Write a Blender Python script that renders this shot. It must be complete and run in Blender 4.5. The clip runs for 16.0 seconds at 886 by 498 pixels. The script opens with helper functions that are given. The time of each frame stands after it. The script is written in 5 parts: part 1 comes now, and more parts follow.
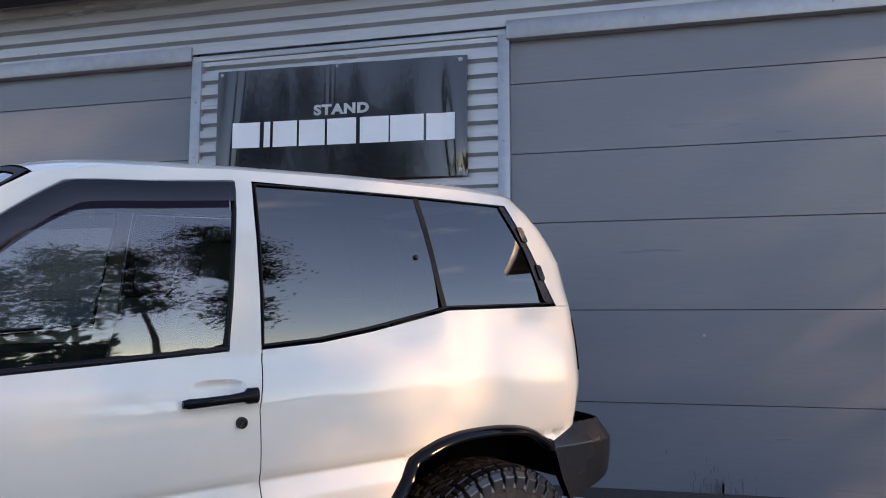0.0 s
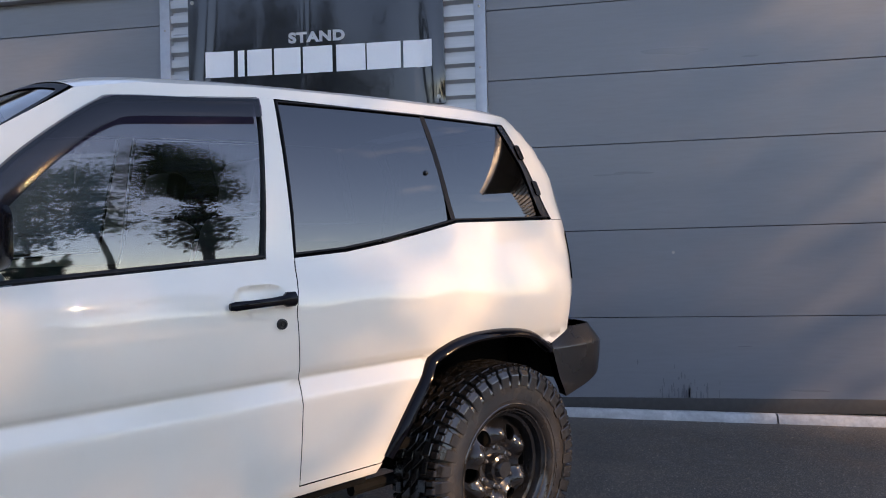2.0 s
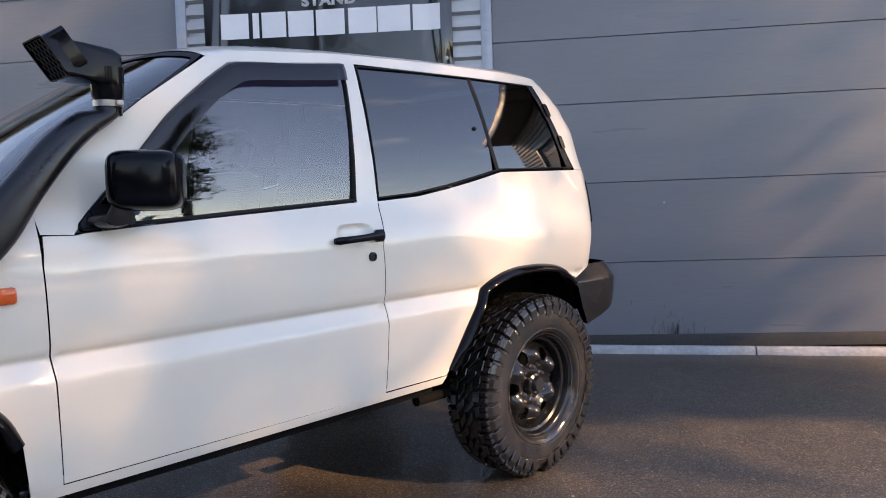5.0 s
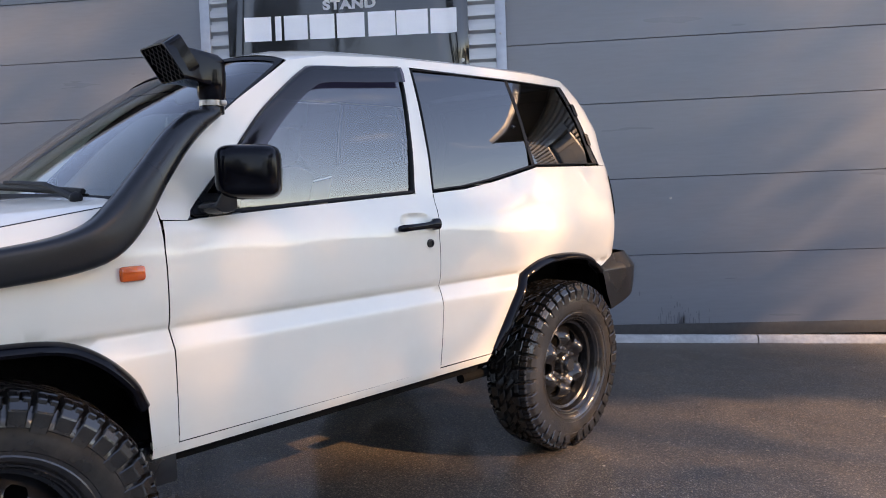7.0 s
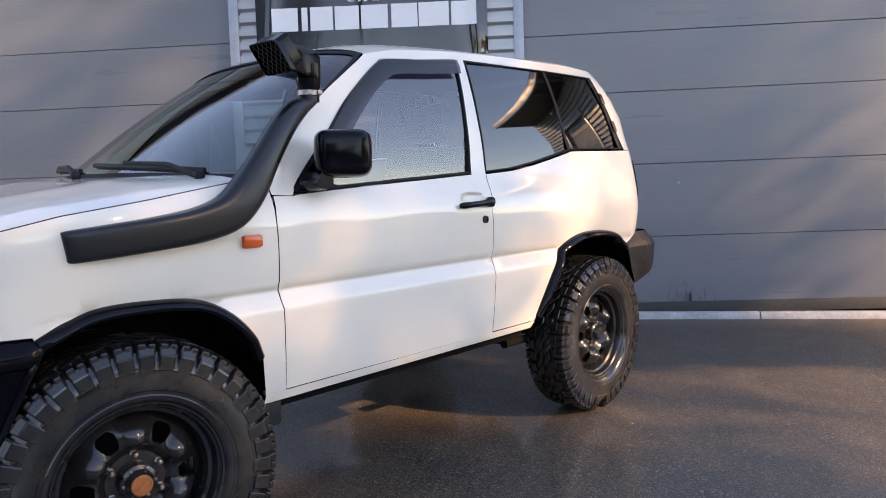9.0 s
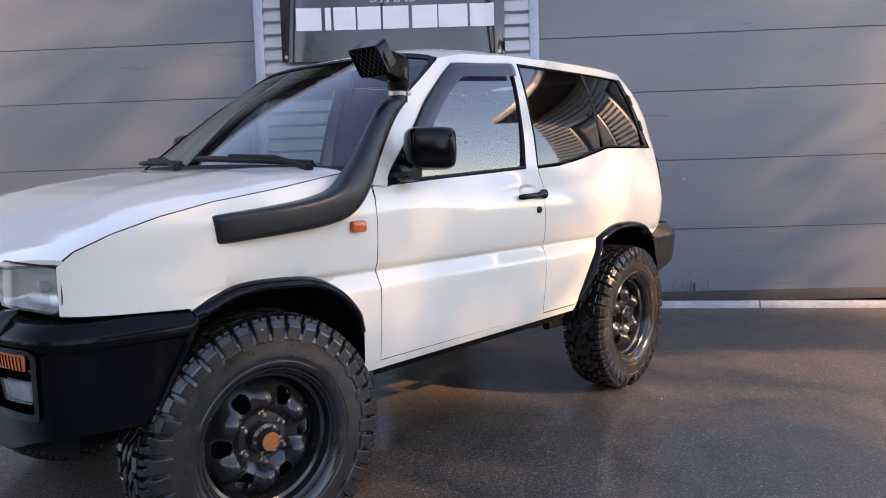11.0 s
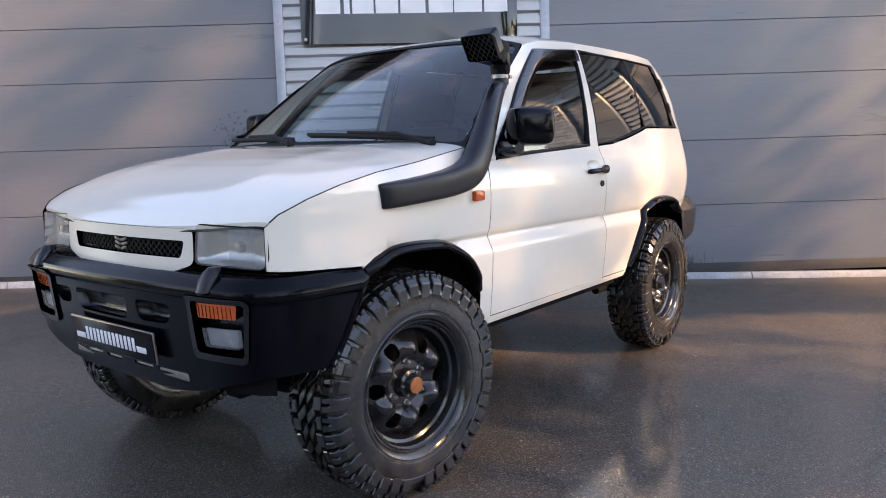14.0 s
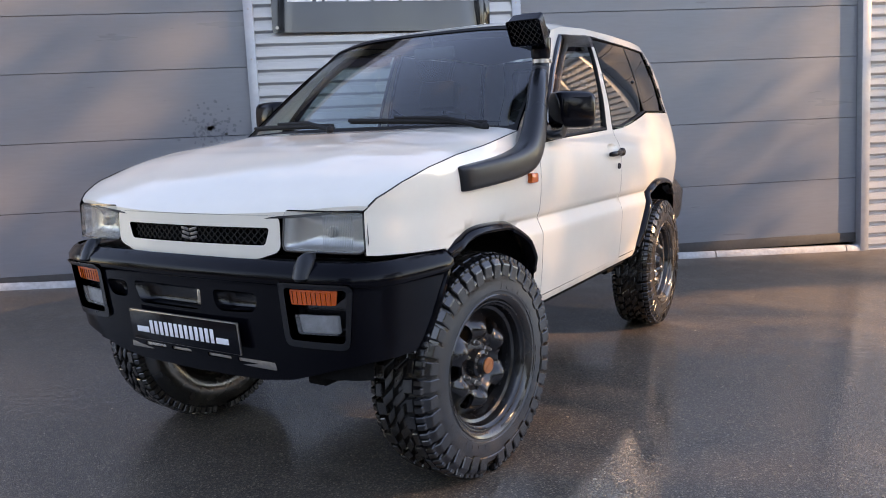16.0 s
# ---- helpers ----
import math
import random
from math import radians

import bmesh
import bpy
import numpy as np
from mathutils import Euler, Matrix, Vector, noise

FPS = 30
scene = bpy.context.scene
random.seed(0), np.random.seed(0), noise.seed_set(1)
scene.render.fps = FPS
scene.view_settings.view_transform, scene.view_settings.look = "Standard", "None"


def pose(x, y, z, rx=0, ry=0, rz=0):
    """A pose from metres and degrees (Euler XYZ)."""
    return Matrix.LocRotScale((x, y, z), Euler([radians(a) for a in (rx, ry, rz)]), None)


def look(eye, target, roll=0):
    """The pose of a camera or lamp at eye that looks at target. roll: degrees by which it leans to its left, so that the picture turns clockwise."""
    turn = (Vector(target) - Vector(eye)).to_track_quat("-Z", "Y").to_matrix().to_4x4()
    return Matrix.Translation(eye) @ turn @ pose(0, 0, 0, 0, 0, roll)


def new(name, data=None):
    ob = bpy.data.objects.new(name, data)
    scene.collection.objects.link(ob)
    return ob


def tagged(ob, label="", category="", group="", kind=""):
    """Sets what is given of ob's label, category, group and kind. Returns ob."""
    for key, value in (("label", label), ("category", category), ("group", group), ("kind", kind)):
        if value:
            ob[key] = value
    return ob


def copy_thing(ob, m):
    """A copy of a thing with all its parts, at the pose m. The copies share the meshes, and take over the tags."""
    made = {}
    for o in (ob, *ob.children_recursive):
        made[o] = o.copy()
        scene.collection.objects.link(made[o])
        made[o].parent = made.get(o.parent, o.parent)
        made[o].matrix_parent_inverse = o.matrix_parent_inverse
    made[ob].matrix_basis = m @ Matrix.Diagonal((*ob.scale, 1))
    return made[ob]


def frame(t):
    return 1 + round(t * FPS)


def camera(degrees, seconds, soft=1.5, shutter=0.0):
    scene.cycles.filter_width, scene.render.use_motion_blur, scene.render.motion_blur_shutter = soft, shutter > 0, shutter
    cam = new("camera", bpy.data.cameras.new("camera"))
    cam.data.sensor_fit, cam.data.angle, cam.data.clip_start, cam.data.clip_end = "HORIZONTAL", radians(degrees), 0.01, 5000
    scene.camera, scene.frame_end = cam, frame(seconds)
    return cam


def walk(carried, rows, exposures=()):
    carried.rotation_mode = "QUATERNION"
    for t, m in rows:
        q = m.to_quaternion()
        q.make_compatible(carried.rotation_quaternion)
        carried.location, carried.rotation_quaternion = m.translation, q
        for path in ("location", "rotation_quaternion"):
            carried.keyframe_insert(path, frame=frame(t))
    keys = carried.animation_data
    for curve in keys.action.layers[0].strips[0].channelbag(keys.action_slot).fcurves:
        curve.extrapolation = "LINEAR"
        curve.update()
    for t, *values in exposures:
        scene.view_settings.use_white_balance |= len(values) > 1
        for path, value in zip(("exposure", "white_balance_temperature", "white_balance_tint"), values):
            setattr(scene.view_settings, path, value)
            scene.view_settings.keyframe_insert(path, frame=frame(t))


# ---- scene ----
cam = camera(62.8, 16.0, soft=1.0)
PATH = [
    (0, (-1.845, -5.119, 1.357), (-2.3, -3.182, 1.556), 0.1),
    (0.5, (-1.9, -5.156, 1.337), (-2.321, -3.207, 1.496), 0.0),
    (1, (-1.94, -5.211, 1.318), (-2.327, -3.252, 1.43), -0.2),
    (1.5, (-1.987, -5.245, 1.283), (-2.343, -3.278, 1.353), -0.8),
    (2, (-2.016, -5.301, 1.264), (-2.347, -3.329, 1.29), -1.3),
    (2.5, (-2.043, -5.386, 1.249), (-2.355, -3.41, 1.233), -1.5),
    (3, (-2.069, -5.452, 1.233), (-2.362, -3.474, 1.185), -1.6),
    (3.5, (-2.129, -5.52, 1.232), (-2.405, -3.54, 1.16), -1.6),
    (4, (-2.207, -5.601, 1.226), (-2.468, -3.62, 1.139), -1.8),
    (6.5, (-2.407, -5.961, 1.189), (-2.625, -3.975, 1.102), -1.9),
    (7, (-2.504, -6.028, 1.181), (-2.709, -4.04, 1.093), -2.0),
    (7.5, (-2.597, -6.093, 1.174), (-2.789, -4.105, 1.081), -2.0),
    (8, (-2.654, -6.171, 1.173), (-2.838, -4.182, 1.071), -2.1),
    (8.5, (-2.702, -6.272, 1.169), (-2.879, -4.282, 1.057), -2.0),
    (9, (-2.752, -6.361, 1.151), (-2.924, -4.372, 1.029), -2.0),
    (11.5, (-3.194, -6.723, 1.137), (-3.284, -4.73, 0.996), -1.6),
    (12, (-3.283, -6.768, 1.131), (-3.361, -4.775, 0.978), -1.6),
    (12.5, (-3.406, -6.814, 1.126), (-3.47, -4.822, 0.961), -1.8),
    (13, (-3.511, -6.857, 1.117), (-3.554, -4.865, 0.942), -1.9),
    (13.5, (-3.599, -6.922, 1.111), (-3.61, -4.93, 0.931), -1.8),
    (14, (-3.708, -6.991, 1.116), (-3.679, -5.0, 0.932), -1.8),
    (14.5, (-3.825, -7.01, 1.111), (-3.747, -5.021, 0.921), -1.9),
    (15, (-3.98, -7.023, 1.099), (-3.849, -5.037, 0.898), -2.1),
    (15.5, (-4.11, -7.004, 1.095), (-3.926, -5.024, 0.884), -2.5),
    (16, (-4.224, -6.988, 1.106), (-3.99, -5.014, 0.891), -2.9),
]
EXPOSURES = [(0.0, 1.42, 7350, 24), (4.0, 1.60, 7600, 25), (9.0, 1.88, 7900, 26), (12.5, 2.02, 8000, 26), (16.0, 2.10, 8300, 26)]
walk(cam, [(t, look(eye, target, roll)) for t, eye, target, roll in PATH], EXPOSURES)

# ---- light ----
SUN_AZ, SUN_EL = -20.5, 26.0
world = bpy.data.worlds.new("sky")
scene.world = world
world.use_nodes = True
wn = world.node_tree
sky = wn.nodes.new("ShaderNodeTexSky")
sky.sky_type = "NISHITA"
sky.sun_disc = False
sky.sun_elevation = radians(SUN_EL)
sky.sun_rotation = radians(90.0 - SUN_AZ)
sky.air_density, sky.dust_density, sky.ozone_density = 1.0, 0.05, 1.5
wn.nodes["Background"].inputs["Strength"].default_value = 0.15
# broken cloud all over the sky: the sky's own colour, paler and brighter
wtc, wmap, wnoise, wramp, wpale, wmix = [wn.nodes.new(k) for k in ("ShaderNodeTexCoord", "ShaderNodeMapping", "ShaderNodeTexNoise", "ShaderNodeMapRange", "ShaderNodeHueSaturation", "ShaderNodeMix")]
wmap.inputs["Scale"].default_value = (1.0, 1.0, 3.2)
wnoise.inputs["Scale"].default_value, wnoise.inputs["Detail"].default_value, wnoise.inputs["Roughness"].default_value = 3.2, 7.0, 0.6
for key, value in (("From Min", 0.58), ("From Max", 0.74), ("To Max", 0.5)):
    wramp.inputs[key].default_value = value
wpale.inputs["Saturation"].default_value, wpale.inputs["Value"].default_value = 0.25, 1.55
wmix.data_type = "RGBA"
wn.links.new(wtc.outputs["Generated"], wmap.inputs[0])
wn.links.new(wmap.outputs[0], wnoise.inputs["Vector"])
wn.links.new(wnoise.outputs["Fac"], wramp.inputs[0])
wn.links.new(sky.outputs[0], wpale.inputs["Color"])
wn.links.new(wramp.outputs[0], wmix.inputs["Factor"])
wn.links.new(sky.outputs[0], wmix.inputs["A"])
wn.links.new(wpale.outputs[0], wmix.inputs["B"])
wn.links.new(wmix.outputs["Result"], wn.nodes["Background"].inputs["Color"])
sun = new("sun", bpy.data.lights.new("sun", "SUN"))
sun.data.energy, sun.data.angle, sun.data.color = 2.2, radians(0.55), (1.0, 0.72, 0.42)
SUN_DIR = Vector((math.cos(radians(SUN_EL)) * math.cos(radians(SUN_AZ)), math.cos(radians(SUN_EL)) * math.sin(radians(SUN_AZ)), math.sin(radians(SUN_EL))))
sun.matrix_world = look(SUN_DIR * 50, (0, 0, 0))


# ---- materials ----
def material(name, color, rough=0.5, metal=0.0, coat=0.0, grain=0.0, grain_scale=40.0, stain=0.0, stain_scale=2.0, bump=0.0, bump_scale=200.0,
             rough_var=0.0, stretch=(1, 1, 1), random=0.0, spec=0.5, stain_color=None):
    """A surface with grain, larger stains and fine relief, all at real-world size."""
    m = bpy.data.materials.new(name)
    m.use_nodes = True
    nt = m.node_tree
    b = nt.nodes["Principled BSDF"]
    b.inputs["Roughness"].default_value = rough
    b.inputs["Metallic"].default_value = metal
    b.inputs["Coat Weight"].default_value = coat
    b.inputs["Coat Roughness"].default_value = 0.04
    b.inputs["Specular IOR Level"].default_value = spec
    col = nt.nodes.new("ShaderNodeRGB")
    col.outputs[0].default_value = (*color, 1)
    out = col.outputs[0]
    tc = nt.nodes.new("ShaderNodeTexCoord")
    mp = nt.nodes.new("ShaderNodeMapping")
    mp.inputs["Scale"].default_value = stretch
    nt.links.new(tc.outputs["Object"], mp.inputs[0])

    def noise_tex(scale, detail=4.0):
        n = nt.nodes.new("ShaderNodeTexNoise")
        n.inputs["Scale"].default_value, n.inputs["Detail"].default_value = scale, detail
        nt.links.new(mp.outputs[0], n.inputs[0])
        return n.outputs["Fac"]

    def mix(fac, a, other, amount):
        ramp = nt.nodes.new("ShaderNodeMapRange")
        ramp.inputs["From Min"].default_value, ramp.inputs["From Max"].default_value = 0.35, 0.7
        ramp.inputs["To Max"].default_value = amount
        nt.links.new(fac, ramp.inputs[0])
        mx = nt.nodes.new("ShaderNodeMix")
        mx.data_type = "RGBA"
        nt.links.new(ramp.outputs[0], mx.inputs["Factor"])
        nt.links.new(a, mx.inputs["A"])
        mx.inputs["B"].default_value = (*other, 1)
        return mx.outputs["Result"]
    if grain:
        out = mix(noise_tex(grain_scale, 6), out, tuple(c * 0.45 for c in color), grain)
    if stain:
        out = mix(noise_tex(stain_scale), out, stain_color or tuple(c * 0.5 for c in color), stain)
    if random:
        info = nt.nodes.new("ShaderNodeObjectInfo")
        hs = nt.nodes.new("ShaderNodeHueSaturation")
        mr = nt.nodes.new("ShaderNodeMapRange")
        mr.inputs["To Min"].default_value, mr.inputs["To Max"].default_value = 1 - random, 1 + random
        nt.links.new(info.outputs["Random"], mr.inputs[0])
        nt.links.new(mr.outputs[0], hs.inputs["Value"])
        nt.links.new(out, hs.inputs["Color"])
        out = hs.outputs[0]
    nt.links.new(out, b.inputs["Base Color"])
    if rough_var:
        mr = nt.nodes.new("ShaderNodeMapRange")
        mr.inputs["From Min"].default_value, mr.inputs["From Max"].default_value = 0.3, 0.7
        mr.inputs["To Min"].default_value, mr.inputs["To Max"].default_value = max(rough - rough_var, 0.02), rough + rough_var
        nt.links.new(noise_tex(stain_scale * 1.7), mr.inputs[0])
        nt.links.new(mr.outputs[0], b.inputs["Roughness"])
    if bump:
        bp = nt.nodes.new("ShaderNodeBump")
        bp.inputs["Strength"].default_value, bp.inputs["Distance"].default_value = bump, 0.5 / bump_scale
        nt.links.new(noise_tex(bump_scale, 3), bp.inputs["Height"])
        nt.links.new(bp.outputs[0], b.inputs["Normal"])
    return m


def glass(name, tint, rough=0.02, mirror=0.08, haze=0.0):
    """A thin tinted pane: it lets part of the light straight through and mirrors the rest."""
    m = bpy.data.materials.new(name)
    m.use_nodes = True
    nt = m.node_tree
    nt.nodes.remove(nt.nodes["Principled BSDF"])
    tr, gl, mx, lw = [nt.nodes.new(k) for k in ("ShaderNodeBsdfTransparent", "ShaderNodeBsdfGlossy", "ShaderNodeMixShader", "ShaderNodeLayerWeight")]
    tr.inputs[0].default_value = (*tint, 1)
    gl.inputs["Roughness"].default_value = rough
    tc, nz, bp = [nt.nodes.new(k) for k in ("ShaderNodeTexCoord", "ShaderNodeTexNoise", "ShaderNodeBump")]
    nz.inputs["Scale"].default_value, nz.inputs["Detail"].default_value = 2.2, 0.0
    bp.inputs["Strength"].default_value, bp.inputs["Distance"].default_value = 0.05, 0.004
    nt.links.new(tc.outputs["Object"], nz.inputs["Vector"])
    nt.links.new(nz.outputs["Fac"], bp.inputs["Height"])
    nt.links.new(bp.outputs[0], gl.inputs["Normal"])
    lw.inputs["Blend"].default_value = 0.5
    pw, ml = nt.nodes.new("ShaderNodeMath"), nt.nodes.new("ShaderNodeMath")
    pw.operation, ml.operation = "POWER", "MULTIPLY_ADD"
    pw.inputs[1].default_value = 4.0
    ml.inputs[1].default_value, ml.inputs[2].default_value = 1.0 - mirror, mirror
    nt.links.new(lw.outputs["Facing"], pw.inputs[0])
    nt.links.new(pw.outputs[0], ml.inputs[0])
    nt.links.new(ml.outputs[0], mx.inputs[0])
    nt.links.new(tr.outputs[0], mx.inputs[1])
    nt.links.new(gl.outputs[0], mx.inputs[2])
    out = mx.outputs[0]
    if haze:
        df, hz = nt.nodes.new("ShaderNodeBsdfDiffuse"), nt.nodes.new("ShaderNodeMixShader")
        df.inputs[0].default_value = (0.75, 0.76, 0.74, 1)
        hz.inputs[0].default_value = haze
        nt.links.new(out, hz.inputs[1])
        nt.links.new(df.outputs[0], hz.inputs[2])
        out = hz.outputs[0]
    nt.links.new(out, nt.nodes["Material Output"].inputs[0])
    return m


PAINT = material("white car paint", (0.76, 0.70, 0.595), 0.40, coat=1.0, stain=0.12, stain_scale=1.3, grain=0.04, grain_scale=14, stain_color=(0.68, 0.60, 0.47), bump=0.006, bump_scale=7)
PLASTIC = material("black textured plastic", (0.010, 0.011, 0.013), 0.30, spec=0.38, grain=0.3, grain_scale=90, bump=0.12, bump_scale=900, rough_var=0.1)
GLOSS_BLACK = material("glossy black plastic", (0.010, 0.010, 0.012), 0.14, coat=0.4, grain=0.2, rough_var=0.05)
BUMPER_BLACK = material("smooth black bumper plastic", (0.002, 0.002, 0.0038), 0.16, spec=0.12, grain=0.2, rough_var=0.06, bump=0.03, bump_scale=500)
INTAKE = material("glossy black recess", (0.004, 0.004, 0.006), 0.22, spec=0.32, grain=0.3, grain_scale=30)
SATIN = material("satin black plastic", (0.0025, 0.0025, 0.0045), 0.12, spec=0.17, grain=0.2, rough_var=0.08, bump=0.05, bump_scale=600)
RUBBER_SEAL = material("black rubber seal", (0.012, 0.012, 0.013), 0.6, spec=0.2, grain=0.4, grain_scale=60)
TYRE = material("wet black tyre rubber", (0.012, 0.0115, 0.0115), 0.14, spec=0.6, grain=0.5, grain_scale=55, stain=0.55, stain_scale=11, stain_color=(0.055, 0.044, 0.033), bump=0.12, bump_scale=160, rough_var=0.08)
RIM = material("black painted steel rim", (0.010, 0.010, 0.011), 0.19, spec=0.55, grain=0.35, grain_scale=70, stain=0.2, stain_scale=22, stain_color=(0.016, 0.014, 0.012), bump=0.08, bump_scale=150, rough_var=0.1)
DARK = material("dark underbody", (0.008, 0.008, 0.008), 0.9, spec=0.08, grain=0.5, grain_scale=30, bump=0.3, bump_scale=60)
STEEL = material("worn bright steel", (0.40, 0.37, 0.34), 0.34, metal=1.0, grain=0.4, grain_scale=80, rough_var=0.1)
COPPER = material("rusty orange hub cap paint", (0.30, 0.11, 0.035), 0.4, grain=0.6, grain_scale=120, bump=0.2)
AMBER = material("amber lens", (0.66, 0.085, 0.003), 0.15, coat=0.3, grain=0.15, grain_scale=200)
RED_LENS = material("dark red lens", (0.22, 0.02, 0.02), 0.12, coat=0.6, grain=0.15, grain_scale=200)
REFLECTOR = material("lamp reflector", (0.56, 0.56, 0.54), 0.22, metal=0.7, grain=0.1, grain_scale=60, bump=0.1, bump_scale=80)
FOG_BOWL = material("dull fog lamp bowl", (0.30, 0.31, 0.32), 0.3, metal=0.5, grain=0.5, grain_scale=40, bump=0.3, bump_scale=60)
WHITE_PRINT = material("white print", (0.80, 0.80, 0.82), 0.5, grain=0.05, grain_scale=80)
PLATE_FACE = material("black plate face", (0.004, 0.004, 0.006), 0.14, spec=0.15, grain=0.2)
SEAT = material("dark grey seat cloth", (0.022, 0.022, 0.025), 0.9, grain=0.4, grain_scale=120)
TRIM_GREY = material("grey interior plastic", (0.04, 0.042, 0.045), 0.6, grain=0.3, grain_scale=50)
WHEEL_GREY = material("pale grey steering wheel leather", (0.22, 0.225, 0.23), 0.5, grain=0.2, grain_scale=60)
GLASS_CLEAR = glass("clear green window glass", (0.48, 0.56, 0.57), mirror=0.13)
GLASS_SCREEN = glass("laminated windscreen glass", (0.76, 0.86, 0.85), mirror=0.10)
GLASS_DARK = glass("tinted window glass", (0.03, 0.032, 0.037), mirror=0.10)
GLASS_LAMP = glass("clear lamp glass", (0.94, 0.95, 0.95), mirror=0.06, haze=0.09)
VISOR = glass("smoked acrylic", (0.12, 0.09, 0.13), rough=0.08, mirror=0.045)
DOOR_GREY = material("dark grey door paint", (0.172, 0.183, 0.206), 0.32, grain=0.12, grain_scale=16, stretch=(0.35, 1, 3.0), stain=0.18, stain_scale=0.9, bump=0.10, bump_scale=110, rough_var=0.06)
CLAD = material("grey metal cladding", (0.46, 0.475, 0.50), 0.34, metal=0.25, grain=0.2, grain_scale=20, stretch=(0.2, 1, 2.0), stain=0.2, stain_scale=1.2, bump=0.04, bump_scale=50, rough_var=0.08)
FLASH = material("grey folded metal trim", (0.36, 0.38, 0.41), 0.36, metal=0.35, grain=0.2, grain_scale=18, stain=0.15, stain_scale=1.5, rough_var=0.08)
GAP = material("dark shadow gap", (0.012, 0.012, 0.013), 0.9)
BANNER = material("black banner vinyl", (0.008, 0.009, 0.014), 0.16, coat=0.6, grain=0.2, grain_scale=12, bump=0.03, bump_scale=10, rough_var=0.06)
BANNER.node_tree.nodes["Principled BSDF"].inputs["Coat IOR"].default_value = 1.5
KERB = material("worn white painted concrete", (0.52, 0.52, 0.52), 0.7, grain=0.5, grain_scale=30, stain=0.6, stain_scale=5, stain_color=(0.22, 0.22, 0.22), bump=0.4, bump_scale=60)
SEAL_GREY = material("brown grey rubber door seal", (0.045, 0.043, 0.042), 0.7, grain=0.4, grain_scale=30)
WOOD = material("bark", (0.09, 0.065, 0.045), 0.9, grain=0.6, grain_scale=20, bump=0.6, bump_scale=30)
LEAF = material("dark green leaves", (0.045, 0.075, 0.025), 0.55, grain=0.4, grain_scale=3, random=0.2)


def asphalt():
    """Wet dark tarmac: fine aggregate, puddled smooth stretches and damp matt ones."""
    m = material("wet asphalt", (0.022, 0.021, 0.021), 0.3)
    nt = m.node_tree
    b = nt.nodes["Principled BSDF"]
    tc = nt.nodes.new("ShaderNodeTexCoord")

    def tex(kind, scale, detail=4.0):
        n = nt.nodes.new(kind)
        n.inputs["Scale"].default_value = scale
        if kind == "ShaderNodeTexNoise":
            n.inputs["Detail"].default_value = detail
        nt.links.new(tc.outputs["Object"], n.inputs["Vector"])
        return n

    def rng(src, a, c, lo, hi):
        r = nt.nodes.new("ShaderNodeMapRange")
        for k, v in zip(("From Min", "From Max", "To Min", "To Max"), (a, c, lo, hi)):
            r.inputs[k].default_value = v
        nt.links.new(src, r.inputs[0])
        return r.outputs[0]

    def blend(fac, a, c):
        x = nt.nodes.new("ShaderNodeMix")
        x.data_type = "RGBA"
        nt.links.new(fac, x.inputs["Factor"])
        for key, v in (("A", a), ("B", c)):
            if isinstance(v, tuple):
                x.inputs[key].default_value = (*v, 1)
            else:
                nt.links.new(v, x.inputs[key])
        return x.outputs["Result"]
    big = tex("ShaderNodeTexNoise", 0.55, 5).outputs["Fac"]
    mid = tex("ShaderNodeTexNoise", 5.0, 5).outputs["Fac"]
    stones = tex("ShaderNodeTexVoronoi", 165.0)
    fine = tex("ShaderNodeTexNoise", 220.0, 2).outputs["Fac"]
    base = blend(rng(mid, 0.3, 0.7, 0, 1), (0.042, 0.036, 0.030), (0.082, 0.067, 0.053))
    base = blend(rng(stones.outputs["Color"], 0.60, 1.0, 0, 0.8), base, (0.29, 0.23, 0.165))
    for scale, share, size, tone in ((110.0, 0.55, 0.30, (0.24, 0.205, 0.165)), (34.0, 0.80, 0.15, (0.50, 0.42, 0.32)), (62.0, 0.62, 0.24, (0.34, 0.285, 0.22)), (21.0, 0.93, 0.17, (0.60, 0.52, 0.40))):
        specks = tex("ShaderNodeTexVoronoi", scale)
        gate = nt.nodes.new("ShaderNodeMath")
        gate.operation = "MULTIPLY"
        nt.links.new(rng(specks.outputs["Color"], share, share + 0.02, 0.0, 0.85), gate.inputs[0])
        nt.links.new(rng(specks.outputs["Distance"], size * 0.8, size * 1.1, 1.0, 0.0), gate.inputs[1])
        base = blend(gate.outputs[0], base, tone)
    nt.links.new(base, b.inputs["Base Color"])
    nt.links.new(rng(mid, 0.3, 0.7, 0.42, 0.60), b.inputs["Roughness"])
    h = nt.nodes.new("ShaderNodeMath")
    h.operation = "ADD"
    nt.links.new(stones.outputs["Distance"], h.inputs[0])
    nt.links.new(fine, h.inputs[1])

    def relief(strength, distance, height):
        bp = nt.nodes.new("ShaderNodeBump")
        bp.inputs["Distance"].default_value = distance
        nt.links.new(strength, bp.inputs["Strength"])
        nt.links.new(height, bp.inputs["Height"])
        return bp
    nt.links.new(relief(rng(big, 0.38, 0.62, 0.5, 1.0), 0.003, h.outputs[0]).outputs[0], b.inputs["Normal"])
    b.inputs["Coat IOR"].default_value = 2.4
    grit = tex("ShaderNodeTexVoronoi", 120.0)
    wet = nt.nodes.new("ShaderNodeMath")
    wet.operation = "MULTIPLY"
    nt.links.new(rng(big, 0.36, 0.66, 1.0, 0.70), wet.inputs[0])
    nt.links.new(rng(grit.outputs["Color"], 0.25, 0.75, 0.15, 1.0), wet.inputs[1])
